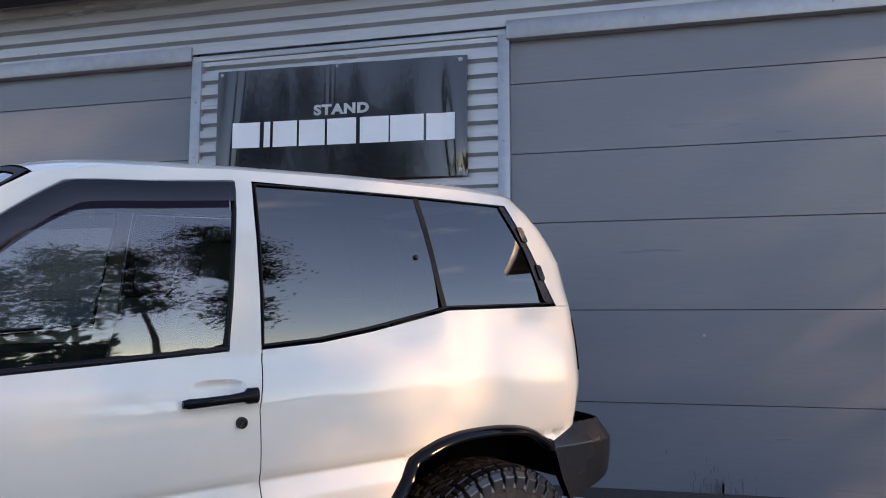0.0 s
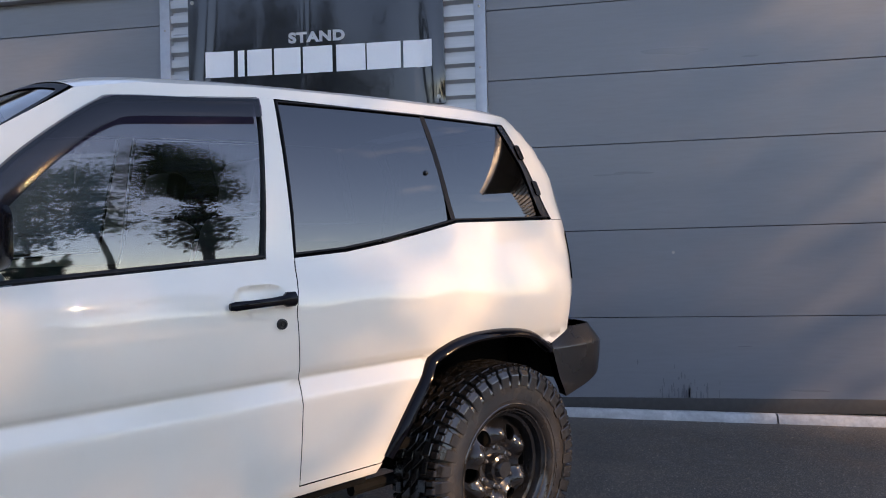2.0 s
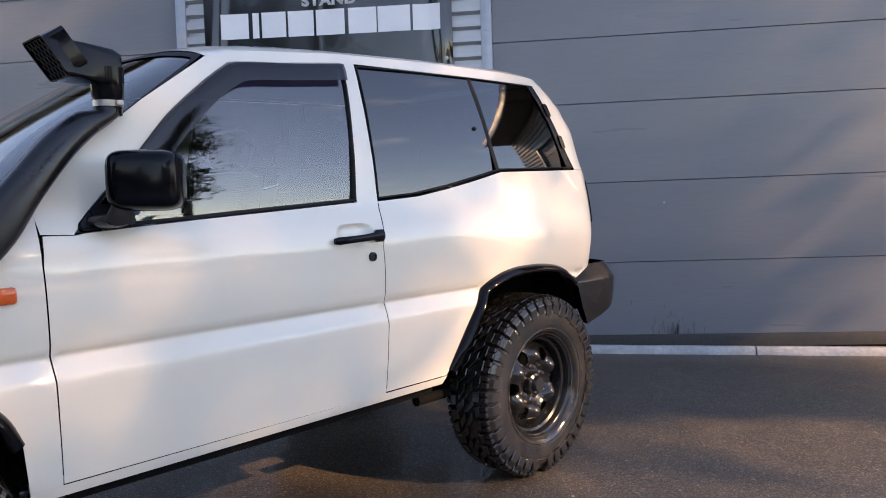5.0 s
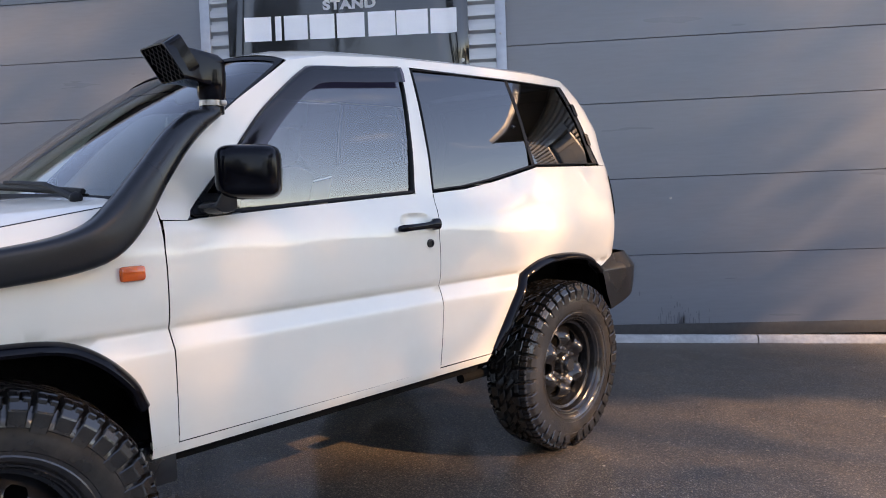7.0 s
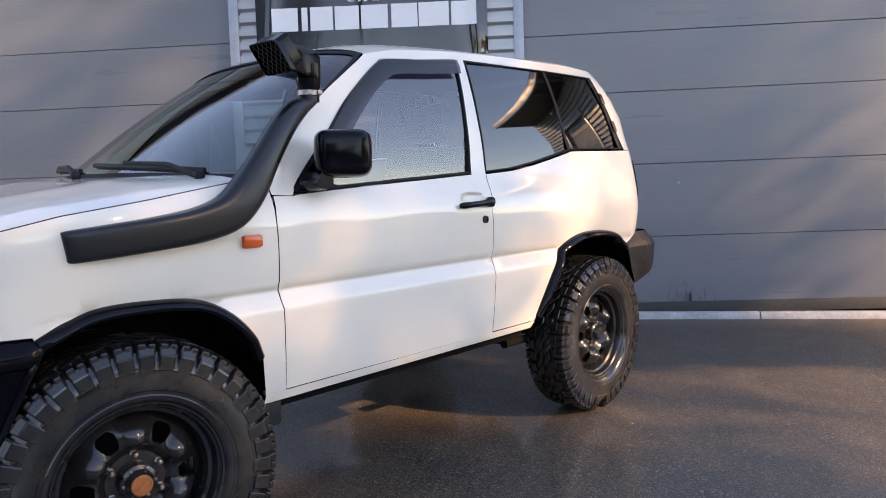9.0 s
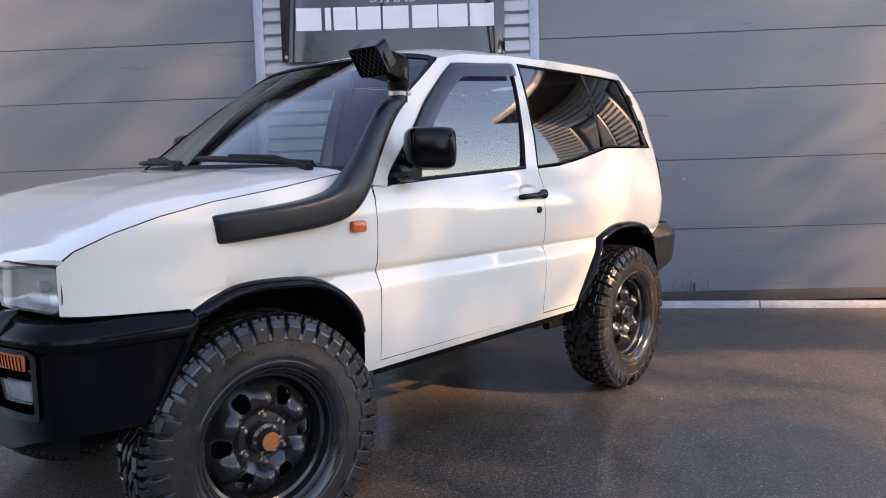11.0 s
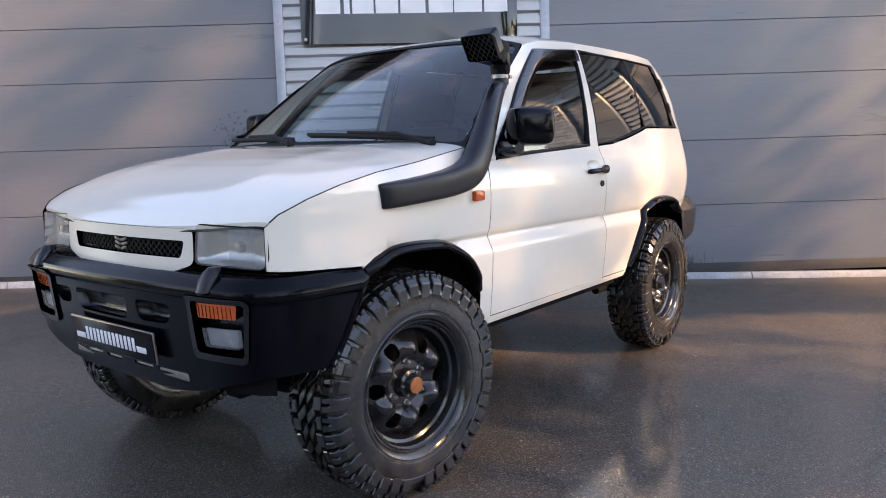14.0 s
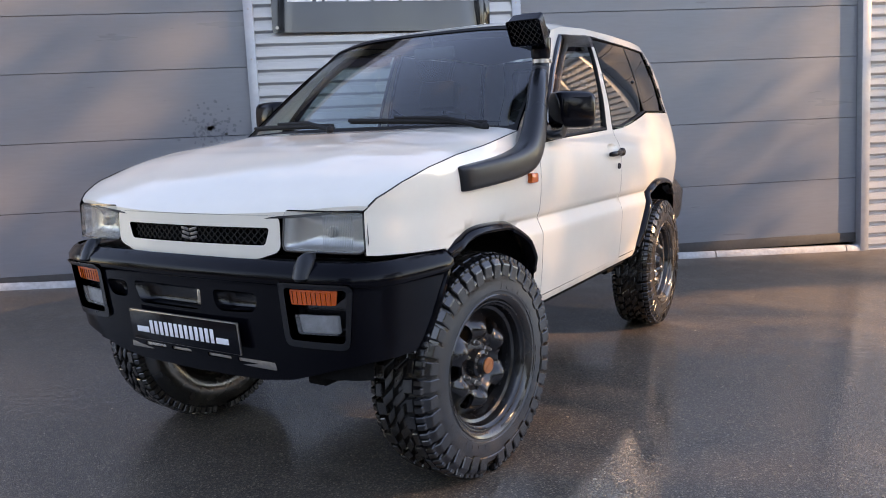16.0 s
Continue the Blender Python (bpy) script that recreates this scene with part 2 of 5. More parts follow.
    sep = nt.nodes.new("ShaderNodeSeparateXYZ")
    nt.links.new(tc.outputs["Object"], sep.inputs[0])
    edge = nt.nodes.new("ShaderNodeMath")
    edge.operation = "MULTIPLY_ADD"
    edge.inputs[1].default_value = 2.2
    nt.links.new(big, edge.inputs[0])
    nt.links.new(sep.outputs["Y"], edge.inputs[2])
    damp = nt.nodes.new("ShaderNodeMath")
    damp.operation = "MULTIPLY"
    nt.links.new(wet.outputs[0], damp.inputs[0])
    nt.links.new(rng(edge.outputs[0], -2.2, -0.2, 1.0, 0.15), damp.inputs[1])
    nt.links.new(damp.outputs[0], b.inputs["Coat Weight"])
    nt.links.new(rng(grit.outputs["Distance"], 0.0, 0.6, 0.01, 0.04), b.inputs["Coat Roughness"])
    ripple = tex("ShaderNodeTexNoise", 28.0, 2).outputs["Fac"]
    r1 = relief(rng(big, 0.38, 0.62, 0.14, 0.40), 0.004, ripple)
    r2 = relief(rng(big, 0.38, 0.62, 0.03, 0.09), 0.003, h.outputs[0])
    nt.links.new(r1.outputs[0], r2.inputs["Normal"])
    nt.links.new(r2.outputs[0], b.inputs["Coat Normal"])
    return m


ASPHALT = asphalt()


# ---- mesh helpers ----
def link(name, me, mat, parent=None, label="", smooth=True):
    me.materials.append(mat)
    if smooth:
        me.shade_smooth()
    ob = new(name, me)
    ob.parent = parent
    if label:
        ob["label"] = label
    return ob


def part(name, bm, mat, parent=None, label="", smooth=True, sharp=35):
    """Links a bmesh as one mesh object."""
    me = bpy.data.meshes.new(name)
    bmesh.ops.recalc_face_normals(bm, faces=bm.faces)
    for e in bm.edges:
        if len(e.link_faces) == 2 and e.calc_face_angle(0) > radians(sharp):
            e.smooth = False
    bm.to_mesh(me)
    bm.free()
    ob = link(name, me, mat, parent, label, smooth=False)
    if smooth:
        for p in me.polygons:
            p.use_smooth = True
    return ob


def add_box(bm, lo, hi, bevel=0.0, m=None, segments=2):
    g = bmesh.ops.create_cube(bm, size=1.0)
    vs = g["verts"]
    for v in vs:
        v.co = Vector([lo[i] + (hi[i] - lo[i]) * (v.co[i] + 0.5) for i in range(3)])
    if bevel:
        es = list({e for v in vs for e in v.link_edges})
        r = bmesh.ops.bevel(bm, geom=es, offset=bevel, segments=segments, affect="EDGES", profile=0.5)
        vs = list({v for f in r["faces"] for v in f.verts} | {v for v in vs if v.is_valid})
    if m is not None:
        bmesh.ops.transform(bm, matrix=m, verts=[v for v in vs if v.is_valid])
    return vs


def box(name, lo, hi, mat, parent=None, bevel=0.0, label="", m=None):
    bm = bmesh.new()
    add_box(bm, lo, hi, bevel, m)
    return part(name, bm, mat, parent, label)


def add_lathe(bm, prof, axis_m, n=48, closed=False):
    """Turns a profile of (radius, along) round the local y axis of axis_m."""
    rings = []
    for r, a in prof:
        rings.append([bm.verts.new(axis_m @ Vector((r * math.cos(2 * math.pi * i / n), a, r * math.sin(2 * math.pi * i / n)))) for i in range(n)])
    pairs = list(zip(rings, rings[1:])) + ([(rings[-1], rings[0])] if closed else [])
    for p, q in pairs:
        for i in range(n):
            bm.faces.new((p[i], p[(i + 1) % n], q[(i + 1) % n], q[i]))
    return rings


def add_tube(bm, pts, radius, n=10, caps=True):
    """A round bar along pts; radius one number or one for each point."""
    pts = [Vector(p) for p in pts]
    rings = []
    side = None
    for i, p in enumerate(pts):
        d = (pts[min(i + 1, len(pts) - 1)] - pts[max(i - 1, 0)]).normalized()
        if side is None:
            side = d.orthogonal().normalized()
        side = (side - d * side.dot(d)).normalized()
        up = d.cross(side)
        r = radius[i] if isinstance(radius, (list, tuple)) else radius
        rings.append([bm.verts.new(p + (side * math.cos(2 * math.pi * k / n) + up * math.sin(2 * math.pi * k / n)) * r) for k in range(n)])
    for p, q in zip(rings, rings[1:]):
        for k in range(n):
            bm.faces.new((p[k], p[(k + 1) % n], q[(k + 1) % n], q[k]))
    if caps:
        bm.faces.new(rings[0][::-1])
        bm.faces.new(rings[-1])


def add_loft(bm, sections, closed=True, caps=True):
    """Skins sections, lists of as many points each."""
    rings = [[bm.verts.new(p) for p in sec] for sec in sections]
    n = len(rings[0])
    for p, q in zip(rings, rings[1:]):
        for k in range(n if closed else n - 1):
            bm.faces.new((p[k], p[(k + 1) % n], q[(k + 1) % n], q[k]))
    if caps and closed:
        bm.faces.new(rings[0][::-1])
        bm.faces.new(rings[-1])
    return rings


def smooth_path(pts, n):
    """A Catmull-Rom curve through pts with n steps a span."""
    P = [Vector(p) for p in pts]
    P = [2 * P[0] - P[1]] + P + [2 * P[-1] - P[-2]]
    out = []
    for i in range(1, len(P) - 2):
        for k in range(n):
            t = k / n
            a, b, c, d = P[i - 1], P[i], P[i + 1], P[i + 2]
            out.append(0.5 * (2 * b + (c - a) * t + (2 * a - 5 * b + 4 * c - d) * t * t + (3 * b - 3 * c + d - a) * t ** 3))
    return out + [P[-2]]


# ---- ground and building ----
GX, GY = -0.020, 0.037


def ground_z(x, y):
    return GX * (x + 2.3) + GY * (y + 2.36) + 0.040


bm = bmesh.new()
bmesh.ops.create_grid(bm, x_segments=40, y_segments=40, size=1.0)
for v in bm.verts:
    x, y = v.co.x, v.co.y
    X, Y = math.copysign(abs(x) ** 3, x) * 900, math.copysign(abs(y) ** 3, y) * 900
    v.co = Vector((X, Y, ground_z(max(-14, min(14, X)), max(-30, min(0.3, Y)))))
ground = part("ground", bm, ASPHALT)
tagged(ground, "dark wet asphalt yard with puddles and fine aggregate", "ground", kind="structure")

PITCH = 0.117


def cladding(name, x0, x1, z0, z1, y):
    """Sheet with trapezoid ribs that run level; y is its outer face."""
    z = math.floor(z0 / PITCH) * PITCH
    prof = []
    while z < z1 + PITCH:
        prof += [(z, 0.0), (z + 0.060, 0.0), (z + 0.068, 0.040), (z + 0.097, 0.040)]
        z += PITCH
    prof = [(max(z0, min(z1, a)), b) for a, b in prof]
    keep = [prof[0]]
    for q in prof[1:]:
        if q[0] > keep[-1][0] + 1e-5:
            keep.append(q)
    bm = bmesh.new()
    xs = np.linspace(x0, x1, max(2, int((x1 - x0) / 1.0) + 2))
    rows = [[bm.verts.new((x, y + d, z)) for x in xs] for z, d in keep]
    back = [[bm.verts.new((x, y + 0.10, z)) for x in (x0, x1)] for z in (z0, z1)]
    for a, b in zip(rows, rows[1:]):
        for i in range(len(xs) - 1):
            bm.faces.new((a[i], a[i + 1], b[i + 1], b[i]))
    bm.faces.new((back[0][0], back[1][0], back[1][1], back[0][1]))
    ob = part(name, bm, CLAD, sharp=15)
    return tagged(ob, "grey metal cladding with level trapezoid ribs", "wall", kind="structure")


CLAD_Y = -0.045
BAY = (-5.115, -2.545)
ROOF_Z, END_X, EAST_DOOR = 4.08, 4.9, (2.0, 3.6)
cladding("wall_bay", BAY[0] + 0.07, BAY[1] - 0.07, 0.12, 3.43, CLAD_Y + 0.004)
cladding("wall_upper", -14.0, END_X, 3.50, ROOF_Z, CLAD_Y)
cladding("wall_east_1", 1.045, EAST_DOOR[0] + 0.01, 0.0, 3.50, CLAD_Y)
cladding("wall_east_2", EAST_DOOR[1] - 0.01, END_X, 0.0, 3.50, CLAD_Y)
cladding("wall_west", -14.0, -9.2, 0.1, 3.50, CLAD_Y)
wall_back = box("wall_core", (-14, 0.16, -0.6), (END_X - 0.05, 0.4, ROOF_Z), GAP)
tagged(wall_back, "dark inner wall behind the cladding", "wall", kind="structure")


side_wall = box("wall_side", (END_X - 0.1, 0.06, -0.6), (END_X, 12.0, ROOF_Z), CLAD)
tagged(side_wall, "grey end wall of the building", "wall", kind="structure")
SOFFIT = material("dark painted soffit", (0.05, 0.05, 0.052), 0.5, grain=0.3, grain_scale=8)
tagged(box("roof", (-14.2, -0.62, ROOF_Z), (END_X + 0.1, 12.0, ROOF_Z + 0.08), SOFFIT, bevel=0.01), "dark flat roof and eaves", "roof", kind="structure")
tagged(box("roof_edge", (-14.2, -0.66, ROOF_Z - 0.02), (END_X + 0.12, -0.623, ROOF_Z + 0.14), FLASH, bevel=0.008), "pale metal edge of the roof", "roof edge", kind="structure")


def trim(name, lo, hi, label="grey folded metal trim beside the door"):
    return tagged(box(name, lo, hi, FLASH, bevel=0.004), label, "trim", kind="structure")


for x in (BAY[0], BAY[1] - 0.085):
    trim("trim", (x, CLAD_Y - 0.012, 0.10), (x + 0.085, 0.10, 3.44))
trim("trim", (0.958, CLAD_Y - 0.030, 0.02), (1.050, 0.10, 3.44))
trim("trim", (-9.25, CLAD_Y - 0.012, 0.1), (-9.165, 0.10, 3.44))
trim("trim", (BAY[0], CLAD_Y - 0.010, 3.432), (BAY[1], 0.10, 3.478), "grey metal strip above the cladding bay")
trim("trim", (BAY[1] - 0.02, CLAD_Y - 0.03, 3.395), (1.10, 0.10, 3.535), "grey metal flashing over the door head")
trim("trim", (-9.3, CLAD_Y - 0.03, 3.435), (BAY[0] - 0.003, 0.10, 3.56), "grey metal flashing over the door head")

JOINTS = (0.245, 0.815, 1.437, 2.052, 2.556, 3.075, 3.60)


def sectional_door(name, x0, x1, lift):
    """A closed sectional door: level insulated panels with V joints, a bottom seal and side jambs."""
    root = new(name)
    tagged(root, "closed dark grey sectional industrial door", "door", kind="structure")
    for a, b in zip(JOINTS, JOINTS[1:]):
        bm = bmesh.new()
        a, b = a + lift, b + lift
        e = 0.002
        n = 24
        prof = [(a + e, 0.02), (a + e, 0.003), (a + e + 0.003, 0.0)]
        prof += [(a + (b - a) * k / 8, 0.0) for k in range(1, 8)]
        prof += [(b - e - 0.003, 0.0), (b - e, 0.003), (b - e, 0.02)]
        xs = np.linspace(x0, x1, n)
        rows = [[bm.verts.new((x, y + 0.0006 * math.sin(x * 2.3 + b * 5) * math.sin((z - a) / (b - a) * math.pi), z)) for x in xs] for z, y in prof]
        for p, q in zip(rows, rows[1:]):
            for i in range(n - 1):
                bm.faces.new((p[i], p[i + 1], q[i + 1], q[i]))
        part("panel", bm, DOOR_GREY, root, sharp=12)
    box("joint_backing", (x0, 0.018, JOINTS[0] + lift), (x1, 0.05, JOINTS[-1] + lift), GAP, root)
    box("bottom_seal", (x0, -0.006, JOINTS[0] + lift - 0.095), (x1, 0.03, JOINTS[0] + lift + 0.004), SEAL_GREY, root, 0.006)
    return root


door_right = sectional_door("door_1", BAY[1] + 0.002, 0.956, 0.0)
door_left = sectional_door("door_2", -9.163, BAY[0] - 0.002, 0.088)
door_far = sectional_door("door_3", EAST_DOOR[0] + 0.087, EAST_DOOR[1] - 0.087, -0.05)
for x in (EAST_DOOR[0], EAST_DOOR[1] - 0.085):
    trim("trim", (x, CLAD_Y - 0.012, 0.02), (x + 0.085, 0.10, 3.44))
trim("trim", (EAST_DOOR[0] - 0.03, CLAD_Y - 0.03, 3.33), (EAST_DOOR[1] + 0.03, 0.10, 3.47), "grey metal flashing over the door head")


# ---- the off-road car ----
CAR = Matrix(((-0.61058, 0.79171, 0.01998, -2.8924), (-0.79177, -0.6097, -0.03697, -1.9894), (-0.01708, -0.03839, 0.99912, 0.0256), (0, 0, 0, 1)))
car = new("off_road_car")
car.matrix_world = CAR
tagged(car, "lifted white three-door off-road car with black bumpers, snorkel and mud tyres", "car")

_z = np.arange(0.40, 2.0, 0.002)
_y = np.interp(_z, [0.40, 0.52, 0.575, 0.60, 0.72, 0.865, 0.880, 0.928, 0.934, 0.940, 0.95, 1.02, 1.10, 1.17, 1.225, 1.26, 1.30, 1.38, 1.45, 1.62, 1.72, 1.80, 1.86, 2.0],
               [0.72, 0.755, 0.772, 0.782, 0.794, 0.802, 0.800, 0.776, 0.774, 0.778, 0.786, 0.796, 0.800, 0.796, 0.780, 0.751, 0.736, 0.725, 0.713, 0.670, 0.638, 0.606, 0.575, 0.48])


def _soft(y, sigma):
    k = np.exp(-0.5 * (np.arange(-60, 61) * 0.002 / sigma) ** 2)
    return np.convolve(np.pad(y, 60, mode="edge"), k / k.sum(), mode="valid")


_w = np.clip((_z - 0.945) / 0.05, 0, 1)
SIDE = _soft(_y, 0.003) * (1 - _w) + _soft(_y, 0.022) * _w
SIDE_PLAIN = _soft(np.where((_z > 0.86) & (_z < 1.03), np.interp(_z, [0.86, 1.03], [0.802, 0.797]), _y), 0.022)


SIDE_REAR = SIDE * (1 - _w) + _w * _soft(np.where((_z > 1.12) & (_z < 1.47), np.interp(_z, [1.12, 1.20, 1.30, 1.40, 1.47], [0.799, 0.788, 0.764, 0.732, 0.708]), _y), 0.022)


def rear_x(z):
    return float(np.interp(z, [0.6, 0.95, 1.1, 1.4, 1.6, 1.72, 1.80, 1.88], [-0.515, -0.53, -0.545, -0.565, -0.545, -0.48, -0.41, -0.32]))


def taper(x, z):
    """How far the body draws in towards its front and rear ends."""
    y = 0.0
    if x < 0.35:
        y += 0.022 * ((0.35 - x) / 0.8) ** 2
    if x > 2.2:
        y += 0.085 * ((x - 2.2) / 0.83) ** 2.2
    d = x - rear_x(z)
    if d < 0.16:
        y += float(np.interp(z, [1.0, 1.2, 1.45], [0.125, 0.120, 0.10])) * (1 - max(d, 0) / 0.16) ** 2.5
    if x > 2.9 and z < 1.2:
        y += 0.028 * (min(x - 2.9, 0.16) / 0.16) ** 2
    return y


def side_y(x, z):
    """Half the body's width at a length and a height."""
    k = min(max((x - 2.58) / 0.16, 0.0), 1.0)
    y = float(np.interp(z, _z, SIDE)) * (1 - k) + float(np.interp(z, _z, SIDE_PLAIN)) * k
    if x < 0.85:
        r = min((0.85 - x) / 0.95, 1.0)
        r = r * r * (3 - 2 * r)
        y = y * (1 - r) + float(np.interp(z, _z, SIDE_REAR)) * r
    return y - taper(x, z)


_pz = np.linspace(1.20, 1.90, 71)
_tan = np.tan(np.radians(5.0 + 35.0 * (_pz - 1.30)))
PANE = 0.606 + np.interp(1.80, _pz, np.cumsum(_tan) * 0.01) - np.cumsum(_tan) * 0.01


def pane_map(side, off=-0.012):
    """The side panes: they stand nearly upright at the belt and lean in more and more towards the roof."""
    return lambda x, z: Vector((x, side * (float(np.interp(z, _pz, PANE)) - taper(x, z) + off), z))


def side_map(side, off=0.0):
    return lambda x, z: Vector((x, side * (side_y(x, z) + off), z))


def inside(p, loop):
    x, z = p
    hit = False
    for (x0, z0), (x1, z1) in zip(loop, loop[1:] + loop[:1]):
        if (z0 > z) != (z1 > z) and x < (x1 - x0) * (z - z0) / (z1 - z0) + x0:
            hit = not hit
    return hit


def dense(loop, step=0.03):
    out = []
    for (a, b), (c, d) in zip(loop, loop[1:] + loop[:1]):
        n = max(1, int(math.hypot(c - a, d - b) / step))
        out += [(a + (c - a) * k / n, b + (d - b) * k / n) for k in range(n)]
    return out


def rounded(loop, r, n=4):
    """The loop with its corners rounded."""
    out = []
    m = len(loop)
    for i in range(m):
        p, a, b = Vector(loop[i]), Vector(loop[i - 1]), Vector(loop[(i + 1) % m])
        ra, rb = min(r, (a - p).length * 0.45), min(r, (b - p).length * 0.45)
        s, e = p + (a - p).normalized() * ra, p + (b - p).normalized() * rb
        for k in range(n + 1):
            t = k / n
            out.append(tuple((1 - t) ** 2 * s + 2 * t * (1 - t) * p + t * t * e))
    return out


def inset(loop, d):
    """The loop moved inwards by d."""
    area = sum(a[0] * b[1] - b[0] * a[1] for a, b in zip(loop, loop[1:] + loop[:1]))
    s = 1 if area > 0 else -1
    out = []
    for i in range(len(loop)):
        p, a, b = Vector(loop[i]), Vector(loop[i - 1]), Vector(loop[(i + 1) % len(loop)])
        u, v = (p - a).normalized(), (b - p).normalized()
        n1, n2 = Vector((-u.y, u.x)) * s, Vector((-v.y, v.x)) * s
        n = n1 + n2
        n = n / max(n.length_squared / 2, 0.4)
        out.append(tuple(p + n * d))
    return out


def skin(name, outline, fmap, sign, mat, parent, label="", holes=(), grid=(0.06, 0.03), flange=0.015, levels=(), step=0.03):
    """A sheet cut to an outline with holes, laid on the surface fmap(u, v), its edges folded back by flange."""
    from mathutils import geometry
    loops = [dense([tuple(p) for p in l], step) for l in (outline, *holes)]
    pts, edges = [], []
    for l in loops:
        b = len(pts)
        pts += l
        edges += [(b + i, b + (i + 1) % len(l)) for i in range(len(l))]
    us, vs = [p[0] for p in loops[0]], [p[1] for p in loops[0]]
    rows = list(np.arange(min(vs), max(vs), grid[1])) + list(levels)
    near = np.array(pts)
    for v in rows:
        for u in np.arange(min(us) + grid[0] * 0.4, max(us), grid[0]):
            if inside((u, v), loops[0]) and not any(inside((u, v), h) for h in loops[1:]) and np.min(np.abs(near[:, 0] - u) + np.abs(near[:, 1] - v)) > 0.006:
                pts.append((float(u), float(v)))
    vco, _, faces, *_ = geometry.delaunay_2d_cdt([Vector(p) for p in pts], edges, [], 0, 1e-5)
    verts, norms = [], []

    def nrm(u, v):
        h = 0.004
        a, b = fmap(u + h, v) - fmap(u - h, v), fmap(u, v + h) - fmap(u, v - h)
        return (a.cross(b) * sign).normalized()
    for p in vco:
        verts.append(fmap(p.x, p.y))
        norms.append(nrm(p.x, p.y))
    keep = []
    for f in faces:
        c = sum((vco[i] for i in f), Vector((0, 0))) / len(f)
        if inside(c, loops[0]) and not any(inside(c, h) for h in loops[1:]):
            fn = (verts[f[1]] - verts[f[0]]).cross(verts[f[2]] - verts[f[0]])
            keep.append(tuple(f) if fn.dot(norms[f[0]]) > 0 else tuple(f)[::-1])
    if flange:
        for l in loops:
            b = len(verts)
            n = len(l)
            ring = [fmap(*p) for p in l]
            nn = [nrm(*p) for p in l]
            for i in range(n):
                t = (ring[(i + 1) % n] - ring[i - 1]).normalized()
                out = t.cross(nn[i]).normalized()
                verts += [ring[i], ring[i] - nn[i] * flange]
                norms += [out, out]
            for i in range(n):
                j = (i + 1) % n
                keep.append((b + 2 * i, b + 2 * j, b + 2 * j + 1, b + 2 * i + 1))
    me = bpy.data.meshes.new(name)
    me.from_pydata(verts, [], keep)
    me.shade_smooth()
    me.normals_split_custom_set_from_vertices(norms)
    return link(name, me, mat, parent, label, smooth=False)


def ribbon(name, loop, width, fmap, mat, parent, height=0.006, label="", closed=True):
    """A raised strip that follows a loop on a surface, from the loop inwards by width."""
    loop = dense([tuple(p) for p in loop], 0.025) if closed else loop
    inner = inset(loop, width)
    bm = bmesh.new()
    cols = []
    for p, q in zip(loop, inner):
        a, b = fmap(*p), fmap(*q)
        o = Vector((0, math.copysign(1, a.y), 0))
        cols.append([bm.verts.new(a - o * 0.008), bm.verts.new(a + o * height * 0.6), bm.verts.new(a.lerp(b, 0.25) + o * height),
                     bm.verts.new(a.lerp(b, 0.75) + o * height), bm.verts.new(b + o * height * 0.5), bm.verts.new(b - o * 0.012)])
    n = len(cols)
    for i in range(n if closed else n - 1):
        p, q = cols[i], cols[(i + 1) % n]
        for k in range(5):
            bm.faces.new((p[k], p[k + 1], q[k + 1], q[k]))
    return part(name, bm, mat, parent, label)


LEVELS = (0.59, 0.60, 0.865, 0.872, 0.88, 0.888, 0.925, 0.93, 0.934, 0.938, 0.943, 0.95)
# outlines in length and height
F_ARCH = [(2.075, 0.60), (2.088, 0.735), (2.127, 0.814), (2.213, 0.899), (2.303, 0.941), (2.43, 0.955), (2.565, 0.953), (2.66, 0.925), (2.73, 0.893)]
R_ARCH = [(0.600, 0.612), (0.590, 0.630), (0.523, 0.744), (0.406, 0.911), (0.315, 0.965), (0.21, 0.990), (0.10, 0.995), (-0.02, 0.990), (-0.133, 0.972), (-0.225, 0.935), (-0.29, 0.893)]
BELT = [(1.93, 1.234), (1.91, 1.238), (1.765, 1.248), (1.576, 1.260), (1.306, 1.275), (0.992, 1.294)]
HOODLINE = [(2.045, 1.298), (2.122, 1.284), (2.25, 1.264), (2.416, 1.237), (2.646, 1.204), (2.804, 1.169), (2.931, 1.129), (3.018, 1.087), (3.040, 1.066)]
RGLASS = [(0.877, 1.792), (0.572, 1.803), (0.264, 1.810), (-0.205, 1.815), (-0.291, 1.635), (-0.378, 1.425), (0.195, 1.412), (0.262, 1.398), (0.400, 1.370), (0.528, 1.345), (0.703, 1.318), (0.892, 1.304)]
DGLASS = [(1.918, 1.252), (1.906, 1.244), (1.765, 1.252), (1.306, 1.280), (0.992, 1.298), (0.943, 1.706), (0.938, 1.790), (1.374, 1.744), (1.431, 1.721), (1.526, 1.653), (1.634, 1.562), (1.721, 1.468), (1.850, 1.330), (1.913, 1.264)]
TOP = [(1.476, 1.757), (1.30, 1.795), (0.95, 1.828), (0.50, 1.848), (0.0, 1.858), (-0.27, 1.852)]

DISH = [(1.04 + 0.082 * math.copysign(abs(math.cos(a)) ** 0.6, math.cos(a)), 1.190 + 0.034 * math.copysign(abs(math.sin(a)) ** 0.6, math.sin(a))) for a in np.linspace(0, 2 * math.pi, 32, endpoint=False)]


def dish_map(side):
    """The pressed hollow behind the door handle."""
    def at(x, z):
        r = (abs(x - 1.04) / 0.082) ** 3 + (abs(z - 1.190) / 0.034) ** 3
        return Vector((x, side * (side_y(x, z) - 0.016 * max(0.0, 1 - r)), z))
    return at


